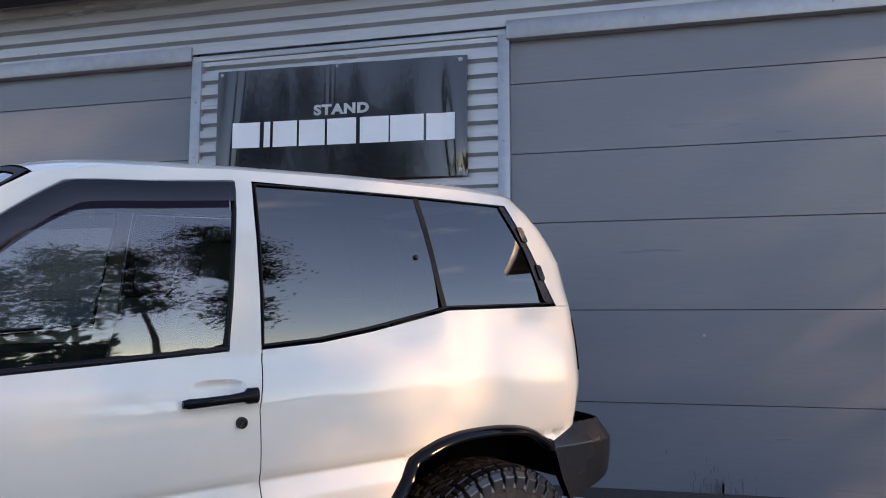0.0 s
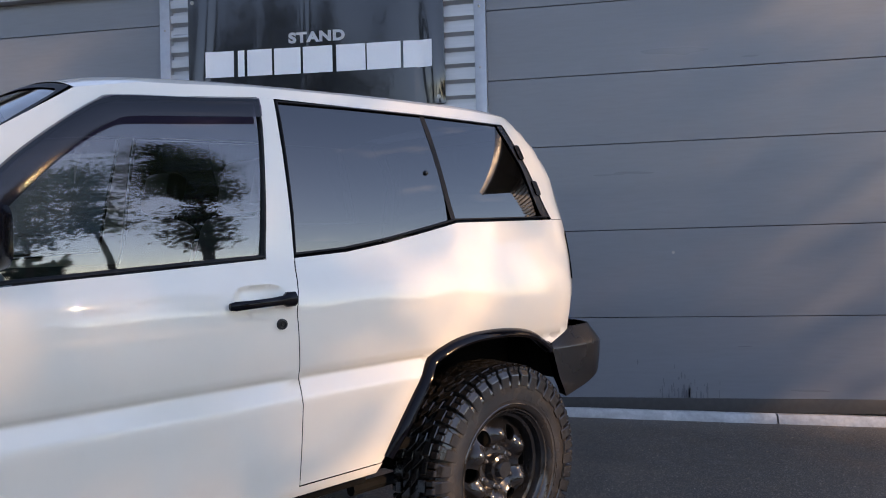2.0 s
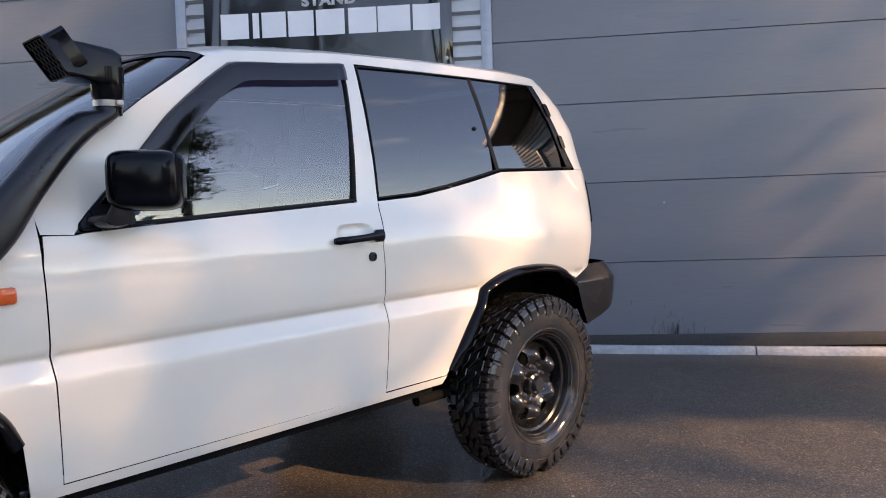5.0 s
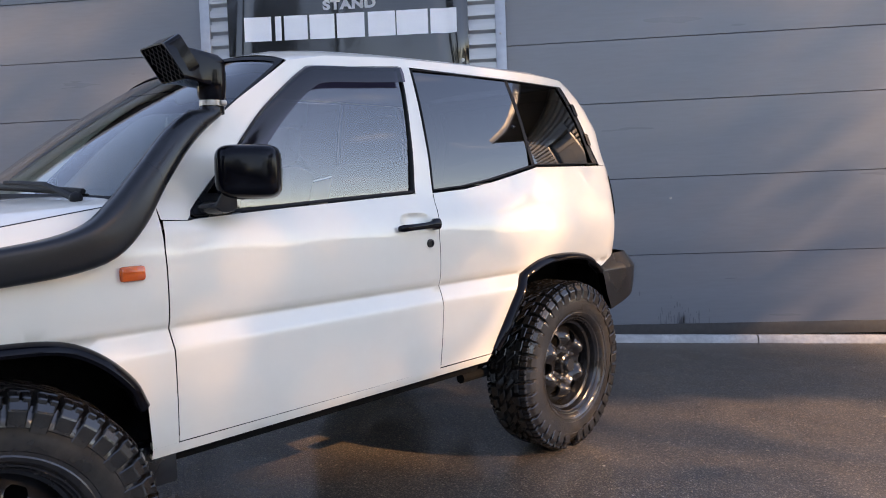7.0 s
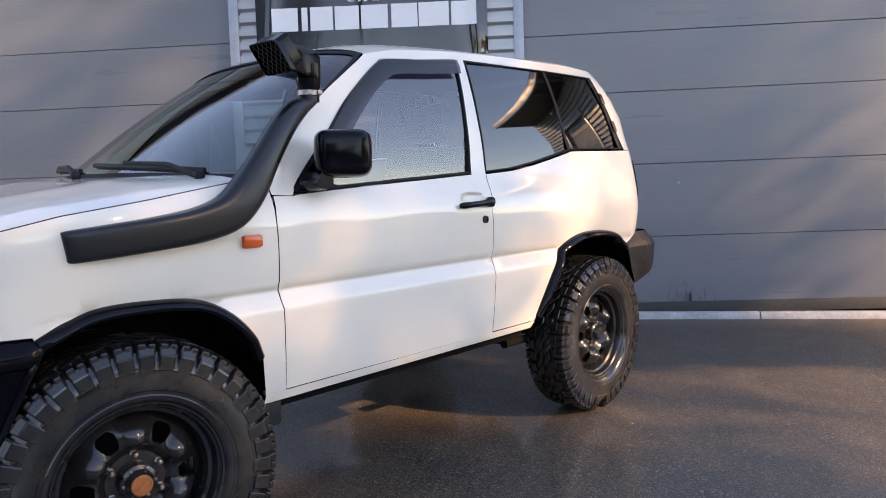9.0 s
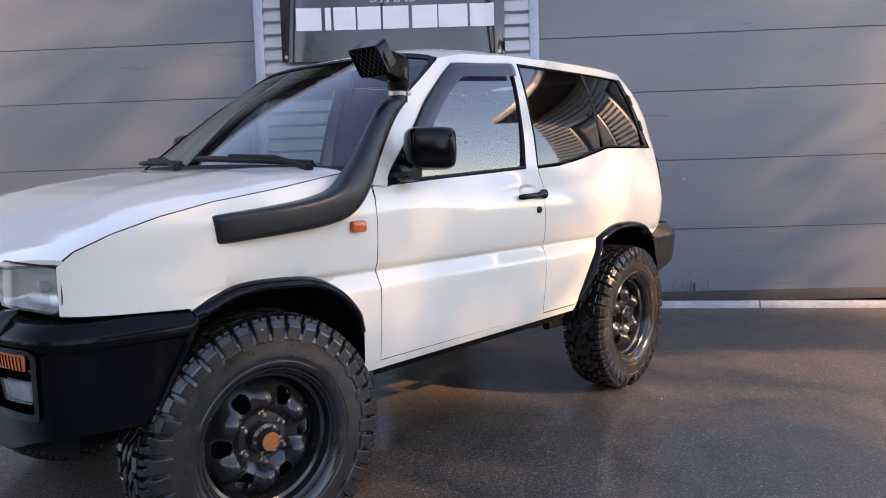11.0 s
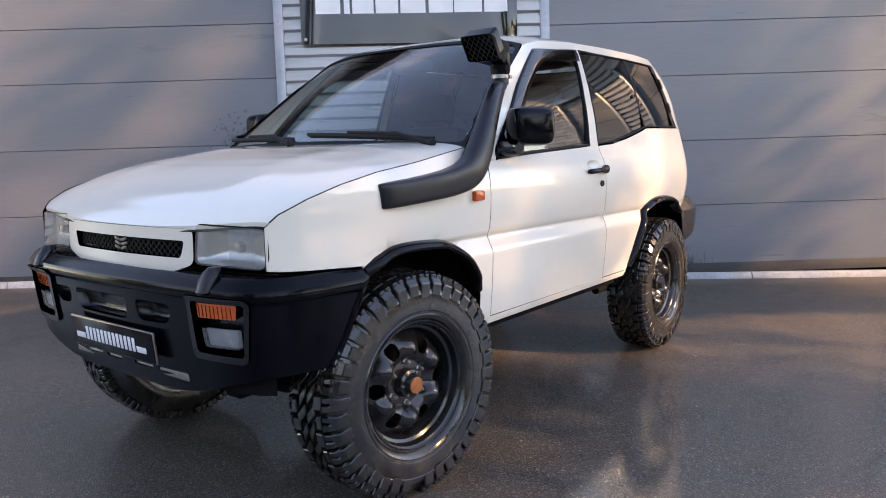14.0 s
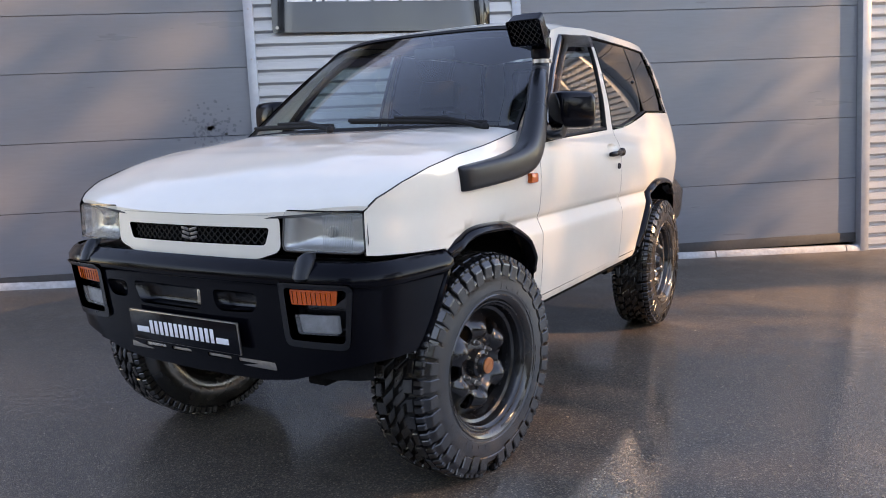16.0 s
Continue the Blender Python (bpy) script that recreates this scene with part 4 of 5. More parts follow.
def bumper_map(u, z):
    """u: length round the bumper from its middle; z: height."""
    s = abs(u)
    x, y = float(np.interp(s, ARC, [p.x for p in PLAN])), float(np.interp(s, ARC, [p.y for p in PLAN]))
    x2, y2 = float(np.interp(s + 0.01, ARC, [p.x for p in PLAN])), float(np.interp(s + 0.01, ARC, [p.y for p in PLAN]))
    t = Vector((x2 - x, y2 - y, 0))
    t = t.normalized() if t.length > 1e-6 else Vector((-1, 0, 0))
    n = Vector((t.y, -t.x, 0))
    d = float(np.interp(z, [0.46, 0.52, 0.60, 0.70, 0.828, 0.840, 0.868, 0.882, 0.896, 0.905, 0.93], [-0.075, -0.048, -0.030, -0.014, 0.0, 0.013, 0.013, 0.002, -0.010, -0.024, -0.063]))
    p = Vector((x, y, z)) + n * d
    return Vector((p.x, math.copysign(p.y, u) if u else 0.0, z))


U1 = ARC[-1]
half = [(0.0, 0.497), (0.30, 0.502), (0.42, 0.520), (0.60, 0.575), (0.72, 0.598), (0.80, 0.600), (U1 - 0.155, 0.597), (U1 - 0.125, 0.66), (U1 - 0.065, 0.79), (U1 - 0.01, 0.892), (U1 - 0.015, 0.903)]
outline = half + [(-a, b) for a, b in half[::-1] if a > 0]
pockets = [rounded([(0.448, 0.828), (0.452, 0.664), (0.648, 0.664), (0.664, 0.828)], 0.015)]
pockets.append([(-a, b) for a, b in pockets[0]][::-1])
slots = [rounded([(0.135, 0.800), (0.150, 0.728), (0.315, 0.735), (0.335, 0.800)], 0.03), rounded([(-0.255, 0.800), (-0.230, 0.722), (0.075, 0.722), (0.085, 0.800)], 0.022), rounded([(-0.42, 0.795), (-0.395, 0.735), (-0.30, 0.735), (-0.29, 0.795)], 0.03)]
low = [rounded([(a, 0.572), (a, 0.559), (b, 0.559), (b, 0.572)], 0.005) for a, b in ((-0.26, -0.15), (-0.12, -0.02), (0.06, 0.17), (0.20, 0.35))]
bumper = skin("front_bumper", outline, bumper_map, 1, BUMPER_BLACK, car, "black plastic front bumper", holes=pockets + slots + low, flange=0.05, grid=(0.04, 0.025), levels=(0.828, 0.834, 0.84, 0.868, 0.875, 0.882, 0.89, 0.896))
bm = bmesh.new()
us = np.linspace(-U1, U1, 61)
secs = [[bumper_map(u, 0.898) - Vector((0.006, 0, 0.006)), bumper_map(u, 0.905) - Vector((0.02, 0, 0.006)), Vector((bumper_map(u, 0.90).x - 0.16, bumper_map(u, 0.9).y * 0.93, 0.892))] for u in us]
add_loft(bm, secs, closed=False, caps=False)
part("bumper_top", bm, PLASTIC, bumper)
bm = bmesh.new()
secs = [[Vector((bumper_map(u, 0.7).x - 0.055, bumper_map(u, 0.7).y * 0.96, 0.90)), Vector((bumper_map(u, 0.7).x - 0.055, bumper_map(u, 0.7).y * 0.96, 0.53))] for u in np.linspace(-0.72, 0.72, 25)]
add_loft(bm, secs, closed=False, caps=False)
part("bumper_core", bm, DARK, bumper)
# rolled lip along the rear edge of each end
for side in (1, -1):
    bm = bmesh.new()
    add_tube(bm, smooth_path([bumper_map(side * u, z) for u, z in half[6:10]], 5), 0.011, 8)
    part("bumper_lip", bm, SATIN, bumper)
# each intake is a smooth bowl pressed into the bumper
for loop in slots:
    mu, mz = sum(p[0] for p in loop) / len(loop), sum(p[1] for p in loop) / len(loop)
    bm = bmesh.new()
    add_loft(bm, [[bumper_map(mu + (u - mu) * k, mz + (z - mz) * k) - Vector((d, 0, 0)) for u, z in loop] for k, d in ((1.0, 0.0), (0.97, 0.012), (0.88, 0.030), (0.74, 0.042), (0.5, 0.048))], caps=False)
    bm.verts.ensure_lookup_table()
    bm.faces.new(list(bm.verts)[-len(loop):])
    part("intake_bowl", bm, INTAKE, bumper, "smooth black recess")
p = bumper_map(0.045, 0.76)
bm = bmesh.new()
add_box(bm, (p.x - 0.032, 0.036, 0.735), (p.x - 0.024, 0.052, 0.785), 0.002)
add_box(bm, (p.x - 0.032, 0.036, 0.735), (p.x - 0.024, 0.070, 0.748), 0.002)
part("bracket", bm, STEEL, bumper, "small bare metal bracket")
# pale crossmember seen through the low slots
box("crossmember", (3.1135, -0.34, 0.545), (3.121, 0.36, 0.590), STEEL, car, 0.004, "bare steel crossmember")
for side in (1, -1):
    def face(off):
        return lambda u, z: bumper_map(side * u, z) - Vector((-off, 0, 0))
    pocket_floor = skin("lamp_pocket", [(0.446, 0.832), (0.448, 0.660), (0.652, 0.660), (0.668, 0.832)], face(-0.045), side, GLOSS_BLACK, bumper, flange=0, grid=(0.05, 0.05))
    ind = skin("front_indicator", rounded([(0.457, 0.821), (0.460, 0.774), (0.618, 0.779), (0.626, 0.825)], 0.006), face(-0.004), side, AMBER, bumper, "amber front indicator", flange=0.035, grid=(0.03, 0.02))
    fog = skin("fog_lamp", rounded([(0.466, 0.742), (0.472, 0.680), (0.618, 0.685), (0.618, 0.747)], 0.008), face(-0.006), side, GLASS_LAMP, bumper, "clear square fog lamp", flange=0.03, grid=(0.03, 0.02))
    skin("fog_reflector", rounded([(0.469, 0.740), (0.475, 0.682), (0.615, 0.687), (0.615, 0.745)], 0.008), face(-0.022), side, FOG_BOWL, bumper, flange=0.0, grid=(0.03, 0.02))
    for k in range(9):
        skin("lens_rib", [(0.466 + k * 0.0168, 0.815), (0.466 + k * 0.0168, 0.778), (0.4690 + k * 0.0168, 0.778), (0.4690 + k * 0.0168, 0.815)], face(-0.0015), side, AMBER, bumper, flange=0.003, grid=(0.05, 0.05))
    skin("pocket_frame", rounded([(0.428, 0.846), (0.430, 0.642), (0.662, 0.642), (0.684, 0.846)], 0.028), face(0.010), side, PLASTIC, bumper, holes=[rounded([(0.448, 0.828), (0.452, 0.664), (0.648, 0.664), (0.664, 0.828)], 0.015)], flange=0.020, grid=(0.03, 0.02))
    # overrider on the bumper's top edge
    bm = bmesh.new()
    secs = []
    for z, w, x in ((0.852, 0.018, 3.172), (0.860, 0.030, 3.174), (0.890, 0.034, 3.162), (0.916, 0.030, 3.146), (0.930, 0.014, 3.132)):
        secs.append([Vector((x - 0.02 + 0.024 * math.cos(a), side * 0.515 + w * math.sin(a), z)) for a in np.linspace(0, 2 * math.pi, 14, endpoint=False)])
    add_loft(bm, secs)
    part("overrider", bm, PLASTIC, bumper, "black rubber overrider")

# advertising plate: its writing as plain bars
plate = new("number_plate")
plate.parent = car
plate["label"] = "black plate with pale bars in a thin frame"
plate.matrix_basis = pose(3.170, -0.005, 0.647, 0, 6, 0)
box("plate_frame", (-0.010, -0.2615, -0.0545), (0.0, 0.2615, 0.0545), STEEL, plate, 0.003, "thin pale frame")
box("plate_face", (-0.004, -0.258, -0.051), (0.004, 0.258, 0.051), PLATE_FACE, plate, 0.002)
x = -0.226
for w, h, z in [(0.068, 0.020, -0.012)] + [(0.0236, 0.048, 0.0)] * 13 + [(0.064, 0.020, -0.012)]:
    box("bar", (0.004, x, z - h / 2), (0.0055, x + w - 0.008, z + h / 2), WHITE_PRINT, plate, 0.0005)
    x += w + 0.001

# rear bumper, wrapped round the corner
RPLAN = smooth_path([(-0.28, 0.782, 0), (-0.42, 0.790, 0), (-0.56, 0.788, 0), (-0.650, 0.762, 0), (-0.695, 0.70, 0), (-0.72, 0.55, 0), (-0.74, 0.30, 0), (-0.745, 0.0, 0)], 6)
RARC = [0.0]
for a, b in zip(RPLAN, RPLAN[1:]):
    RARC.append(RARC[-1] + (b - a).length)
rear_bumper = new("rear_bumper")
rear_bumper.parent = car
rear_bumper["label"] = "black plastic rear bumper"
for side in (1, -1):
    def rb_map(u, z):
        def at(w):
            return Vector((float(np.interp(w, RARC, [p.x for p in RPLAN])), float(np.interp(w, RARC, [p.y for p in RPLAN])), 0))
        p, t = at(u), (at(u + 0.03) - at(u - 0.03)).normalized()
        n = Vector((t.y, -t.x, 0))
        d = float(np.interp(z, [0.62, 0.70, 0.80, 0.880, 0.892, 0.96], [-0.03, -0.012, 0.0, 0.004, -0.004, -0.055]))
        q = p - n * -d if n.y > 0 or n.x < 0 else p + n * -d
        return Vector((q.x, side * q.y, z))
    U2 = RARC[-1]
    skin("bumper_skin", [(0.005, 0.893), (0.15, 0.955), (U2, 0.958), (U2, 0.76), (0.42, 0.760), (0.34, 0.730), (0.12, 0.665), (0.06, 0.76)], rb_map, side, PLASTIC, rear_bumper, flange=0.04, grid=(0.05, 0.03), levels=(0.885, 0.89, 0.895, 0.90))
bm = bmesh.new()
add_box(bm, (-0.69, -0.68, 0.72), (-0.45, 0.68, 0.90), 0.01)
part("bumper_beam", bm, DARK, rear_bumper)

# tailgate with its window
def gate_map(y, z):
    return Vector((rear_x(z) - 0.02 * (1 - (y / 0.72) ** 2) + 0.03, y, z))


gate = skin("tailgate", [(-0.64, 0.95), (0.64, 0.95), (0.64, 1.40), (0.50, 1.84), (-0.50, 1.84), (-0.64, 1.40)], gate_map, -1, PAINT, car, "white tailgate", holes=[rounded([(-0.54, 1.36), (0.54, 1.36), (0.44, 1.77), (-0.44, 1.77)], 0.05)], grid=(0.08, 0.05))
skin("rear_window", rounded([(-0.56, 1.345), (0.56, 1.345), (0.455, 1.785), (-0.455, 1.785)], 0.05), lambda y, z: gate_map(y, z) + Vector((0.012, 0, 0)), -1, GLASS_DARK, gate, grid=(0.1, 0.1), flange=0.004)

# underbody: floor, chassis rails, axles, sill guards
bm = bmesh.new()
add_box(bm, (-0.45, -0.66, 0.585), (2.05, 0.66, 0.62), 0.01)
add_box(bm, (2.0, -0.42, 0.585), (2.98, 0.42, 0.90), 0.02)
part("floor_pan", bm, DARK, car)
for side in (1, -1):
    bm = bmesh.new()
    add_box(bm, (-0.60, side * 0.42 - 0.04, 0.47), (3.0, side * 0.42 + 0.04, 0.585), 0.01)
    part("chassis_rail", bm, DARK, car)
    box("sill_guard", (0.62, side * 0.700 - 0.025, 0.530), (2.07, side * 0.700 + 0.025, 0.575), DARK, car, 0.012, "black lower sill strip")
    bm = bmesh.new()
    add_box(bm, (1.98, side * 0.70 - 0.04, 0.47), (2.09, side * 0.70 + 0.03, 0.60), 0.012)
    part("mud_guard", bm, PLASTIC, car)
    box("inner_wing", (2.05, side * 0.50 - 0.02, 0.55), (2.84, side * 0.50 + 0.02, 1.04), DARK, car)
    box("inner_arch", (-0.42, side * 0.40 - 0.02, 0.55), (0.62, side * 0.40 + 0.02, 1.05), DARK, car)
    bm = bmesh.new()
    coil = [Vector((0.12 + 0.05 * math.cos(a), side * 0.50 + 0.05 * math.sin(a), 0.50 + 0.30 * a / (12 * math.pi))) for a in np.linspace(0, 12 * math.pi, 90)]
    add_tube(bm, coil, 0.008, 6)
    part("coil_spring", bm, DARK, car)
    bm = bmesh.new()
    add_tube(bm, [(2.44, side * 0.46, 0.45), (2.44, side * 0.44, 0.88)], 0.032, 12)
    add_tube(bm, [(2.44, side * 0.46, 0.42), (2.44, side * 0.46, 0.62)], 0.042, 12)
    part("shock_absorber", bm, DARK, car)
for x in (0.0, 2.48):
    bm = bmesh.new()
    add_tube(bm, [(x, -0.60, 0.445), (x, -0.16, 0.445), (x, 0.16, 0.445), (x, 0.60, 0.445)], 0.045, 14)
    bmesh.ops.create_uvsphere(bm, u_segments=16, v_segments=10, radius=0.13, matrix=Matrix.Translation((x, 0.1, 0.42)))
    part("axle", bm, DARK, car)
bm = bmesh.new()
add_tube(bm, [(0.60, 0.60, 0.47), (0.20, 0.56, 0.45), (-0.1, 0.52, 0.50)], 0.022, 8)
add_tube(bm, [(0.75, 0.45, 0.52), (0.0, 0.40, 0.43)], 0.028, 8)
part("trailing_arm", bm, DARK, car)


# ---- wheels ----
TYRE_R, TYRE_W = 0.410, 0.236


def build_wheel():
    """A black steel wheel with a mud tyre; the local y axis points outwards."""
    w = new("wheel")
    w["label"] = "black steel wheel with a chunky mud tyre"
    bm = bmesh.new()
    h = TYRE_W / 2
    prof = [(0.208, -h + 0.045), (0.240, -h + 0.012), (0.295, -h - 0.004), (0.345, -h + 0.002), (0.377, -h + 0.020), (0.388, -h + 0.045), (0.391, 0.0), (0.388, h - 0.045), (0.377, h - 0.020), (0.352, h - 0.004), (0.346, h + 0.001), (0.330, h + 0.004), (0.327, h + 0.001),
            (0.305, h + 0.004), (0.274, h + 0.002), (0.271, h - 0.001), (0.262, h - 0.002), (0.258, h + 0.001), (0.250, h - 0.003), (0.243, h - 0.008), (0.238, h - 0.015), (0.232, h - 0.026), (0.224, h - 0.05)]
    add_lathe(bm, prof, Matrix(), 96)
    rnd = random.Random(3)
    # raised plain bars on the sidewall
    for k in range(46):
        if k % 23 in (9, 10, 11, 12, 20, 21, 22):
            continue
        a = k * 2 * math.pi / 46
        rr, w2 = 0.290, 0.010 + 0.004 * rnd.random()
        m = Matrix.Rotation(-a, 4, "Y") @ Matrix.Translation((rr, h + 0.0032, 0))
        add_box(bm, (-0.009, -0.001, -w2), (0.009, 0.0008, w2), 0.0, m)
    for v in bm.verts:
        if v.co.z < -0.402:
            v.co.z = -0.402 + (v.co.z + 0.402) * 0.15
    part("tyre", bm, TYRE, w, "worn mud-terrain tyre", sharp=30)
    # tread: split shoulder lugs, their side bars and slanted centre blocks, each a piece of its own
    n = 40
    st = 2 * math.pi / n

    def lug(y0, y1, r0, r1, a0, a1, skew, drop):
        """One block from y0 to y1 across the tread and from a0 to a1 round it; drop lowers its y1 end."""
        me = bpy.data.meshes.new("tread_block")
        pts = []
        for r in (r0, r1):
            for y, off in ((y0, 0.0), (y1, skew)):
                for a in (a0, a1):
                    sh = 0.006 if r == r1 else 0.0
                    aa = a + off + (sh if a == a0 else -sh)
                    rr = r - (drop if (y == y1) else 0)
                    pts.append((rr * math.cos(aa), y, rr * math.sin(aa)))
        me.from_pydata(pts, [], [(4, 5, 7, 6), (0, 1, 5, 4), (2, 6, 7, 3), (0, 4, 6, 2), (1, 3, 7, 5)])
        bm = bmesh.new()
        bm.from_mesh(me)
        bmesh.ops.recalc_face_normals(bm, faces=bm.faces)
        bmesh.ops.bevel(bm, geom=[e for e in bm.edges if not e.is_boundary], offset=0.003, segments=1, affect="EDGES")
        bm.to_mesh(me)
        bm.free()
        me.materials.append(TYRE)
        return me
    kinds = []
    for sd in (1, -1):
        for odd in (0, 1):
            kinds.append((sd, odd, lug(sd * (h - 0.034), sd * (h - 0.007), 0.380, TYRE_R - 0.001, st * 0.02, st * 0.46, sd * 0.006, 0.009)))
            kinds.append((sd, odd, lug(sd * (h - 0.034), sd * (h - 0.007), 0.380, TYRE_R - 0.0015, st * 0.48, st * 0.88, sd * 0.006, 0.009)))
            kinds.append((sd, odd, lug(sd * (h - (0.064 if odd else 0.076)), sd * (h - 0.038), 0.385, TYRE_R, st * 0.02, st * 0.84, sd * 0.012, 0.0)))
            if sd > 0:
                kinds.append((sd, odd, lug(sd * (h - 0.012), sd * (h + 0.006), 0.354 if odd else 0.344, TYRE_R - 0.016, st * 0.04, st * 0.86, 0.0, 0.024)))
            kinds.append((sd, odd, lug(sd * 0.004, sd * (h - (0.068 if odd else 0.080)), 0.385, TYRE_R - 0.001, st * 0.10, st * 0.76, sd * st * 0.70, 0.0)))
    for sd, odd, me in kinds:
        for i in range(odd, n, 2):
            a = i * st + (0.5 * st if sd < 0 else 0)
            if abs((a - 1.5 * math.pi + math.pi) % (2 * math.pi) - math.pi + st * 0.3) < 0.09:
                continue
            ob = new("tread_block", me)
            ob.parent = w
            ob.matrix_basis = Matrix.Rotation(-a, 4, "Y")
    # rim barrel
    bm = bmesh.new()
    add_lathe(bm, [(r * 1.05, y) for r, y in ((0.190, -0.10), (0.186, -0.06), (0.184, 0.02), (0.188, 0.055), (0.193, 0.068), (0.203, 0.074), (0.207, 0.090), (0.210, 0.098), (0.216, 0.102), (0.220, 0.110), (0.225, 0.1115), (0.2265, 0.106), (0.223, 0.092))], Matrix(), 72)
    rim = part("rim", bm, RIM, w, "black steel rim")
    # pressed disc with six windows
    bm = bmesh.new()
    radii = [0.040, 0.054, 0.068, 0.082, 0.094, 0.104, 0.114, 0.126, 0.138, 0.150, 0.161, 0.171, 0.181, 0.194]
    NP = 24
    NA = 6 * NP
    rings = []
    for r in radii:
        # half the window's width at this radius, as a share of half the pitch
        wd = float(np.interp(r, [0.110, 0.114, 0.126, 0.150, 0.164, 0.171], [0.16, 0.19, 0.32, 0.36, 0.32, 0.20]))
        ring = []
        for k in range(NA):
            sector, q = divmod(k, NP)
            p = (q - NP / 2) / (NP / 2)
            ph = abs(p) / 0.5 * wd if abs(p) < 0.5 else wd + (abs(p) - 0.5) / 0.5 * (1 - wd)
            a = 2 * math.pi / 6 * (sector + 0.5 * math.copysign(ph, p))
            spoke = max(0, (ph - 0.40) / 0.60)
            base = float(np.interp(r, [0.04, 0.072, 0.086, 0.100, 0.12, 0.15, 0.176, 0.194], [0.046, 0.046, 0.044, 0.060, 0.070, 0.060, 0.042, 0.030]))
            lift = 0.026 * math.sin(0.5 * math.pi * spoke) * math.sin(math.pi * min(1, max(0, (r - 0.084) / 0.105)))
            ring.append(bm.verts.new((r * math.cos(a), base + lift, r * math.sin(a))))
        rings.append(ring)
    for i, (p, q) in enumerate(zip(rings, rings[1:])):
        for k in range(NA):
            if 0.113 < radii[i] and radii[i + 1] < 0.172 and NP // 4 <= k % NP < NP - NP // 4:
                continue
            bm.faces.new((p[k], p[(k + 1) % NA], q[(k + 1) % NA], q[k]))
    wall = bmesh.ops.extrude_edge_only(bm, edges=[e for e in bm.edges if e.is_boundary])
    for v in [g for g in wall["geom"] if isinstance(g, bmesh.types.BMVert)]:
        v.co.y -= 0.014
    part("disc", bm, RIM, w, "pressed disc with six windows")
    bm = bmesh.new()
    add_lathe(bm, [(0.17, -0.03), (0.10, -0.035), (0.05, -0.03), (0.001, -0.03)], Matrix(), 36)
    part("brake_drum", bm, DARK, w)
    bm = bmesh.new()
    add_lathe(bm, [(0.056, 0.040), (0.054, 0.062), (0.050, 0.074), (0.040, 0.080), (0.034, 0.096), (0.031, 0.101), (0.001, 0.101)], Matrix(), 32)
    part("hub", bm, RIM, w, "black hub")
    bm = bmesh.new()
    add_lathe(bm, [(0.0295, 0.097), (0.0295, 0.1055), (0.025, 0.1065), (0.024, 0.1045), (0.001, 0.1045)], Matrix(), 28)
    add_box(bm, (-0.018, 0.1045, -0.004), (0.018, 0.1065, 0.004), 0.001, Matrix.Rotation(0.5, 4, "Y"))
    part("hub_cap", bm, COPPER, w, "rusty orange hub lock")
    for k in range(6):
        a = 2 * math.pi * (k + 0.5) / 6
        m = Matrix.Translation((0.076 * math.cos(a), 0, 0.076 * math.sin(a)))
        bm = bmesh.new()
        add_lathe(bm, [(0.0125, 0.042), (0.0125, 0.048), (0.0100, 0.050)], m, 6)
        add_lathe(bm, [(0.0095, 0.046), (0.0095, 0.060), (0.0070, 0.064), (0.0050, 0.064), (0.0045, 0.070), (0.0005, 0.071)], m, 6)
        part("wheel_nut", bm, STEEL, w, "worn steel wheel nut")
        b2 = bmesh.new()
        a2 = 2 * math.pi * k / 6
        add_lathe(b2, [(0.0045, 0.072), (0.0045, 0.084), (0.0005, 0.085)], Matrix.Translation((0.044 * math.cos(a2), 0, 0.044 * math.sin(a2))), 6)
        part("hub_bolt", b2, STEEL, w)
    for ch in w.children:
        if not ch.name.startswith(("tyre", "tread")):
            ch.data.transform(Matrix.Translation((0, -0.010, 0)))
    return w


WHEEL_Y = 0.697
STEER = -8.0
first = build_wheel()
first.parent = car
first.matrix_basis = pose(2.480, WHEEL_Y, 0.446, 0, 0, STEER)
others = [copy_thing(first, pose(2.480, -WHEEL_Y, 0.446, 0, 0, 180 + STEER)), copy_thing(first, pose(0.0, WHEEL_Y - 0.005, 0.446, 0, 0, 0)), copy_thing(first, pose(0.0, -WHEEL_Y, 0.446, 0, 0, 180))]
for ob in others[1:]:
    for ch in list(ob.children):
        if ch.name.startswith(("hub_cap", "hub_bolt")):
            bpy.data.objects.remove(ch)
# ---- snorkel ----
bm = bmesh.new()
keys = [(2.650, 0.750, 1.124, 0.020, 0.034, 8, 0.35), (2.645, 0.757, 1.124, 0.034, 0.042, 8, 0.4), (2.60, 0.772, 1.128, 0.040, 0.044, 8, 0.4), (2.44, 0.795, 1.143, 0.042, 0.046, 9, 0.45), (2.30, 0.812, 1.162, 0.044, 0.050, 14, 0.5), (2.20, 0.820, 1.195, 0.045, 0.056, 34, 0.6), (2.125, 0.812, 1.262, 0.045, 0.055, 50, 0.7),
        (2.05, 0.793, 1.355, 0.042, 0.046, 53, 0.8), (1.955, 0.762, 1.462, 0.040, 0.042, 54, 0.9), (1.875, 0.735, 1.525, 0.037, 0.038, 58, 1.0), (1.822, 0.717, 1.552, 0.0355, 0.0355, 80, 1.0), (1.812, 0.713, 1.568, 0.035, 0.035, 90, 1.0)]
pos = smooth_path([k[:3] for k in keys], 4)
par = smooth_path([(k[3], k[4], k[5] / 100) for k in keys], 4)
par2 = smooth_path([(k[6], 0, 0) for k in keys], 4)
secs = []
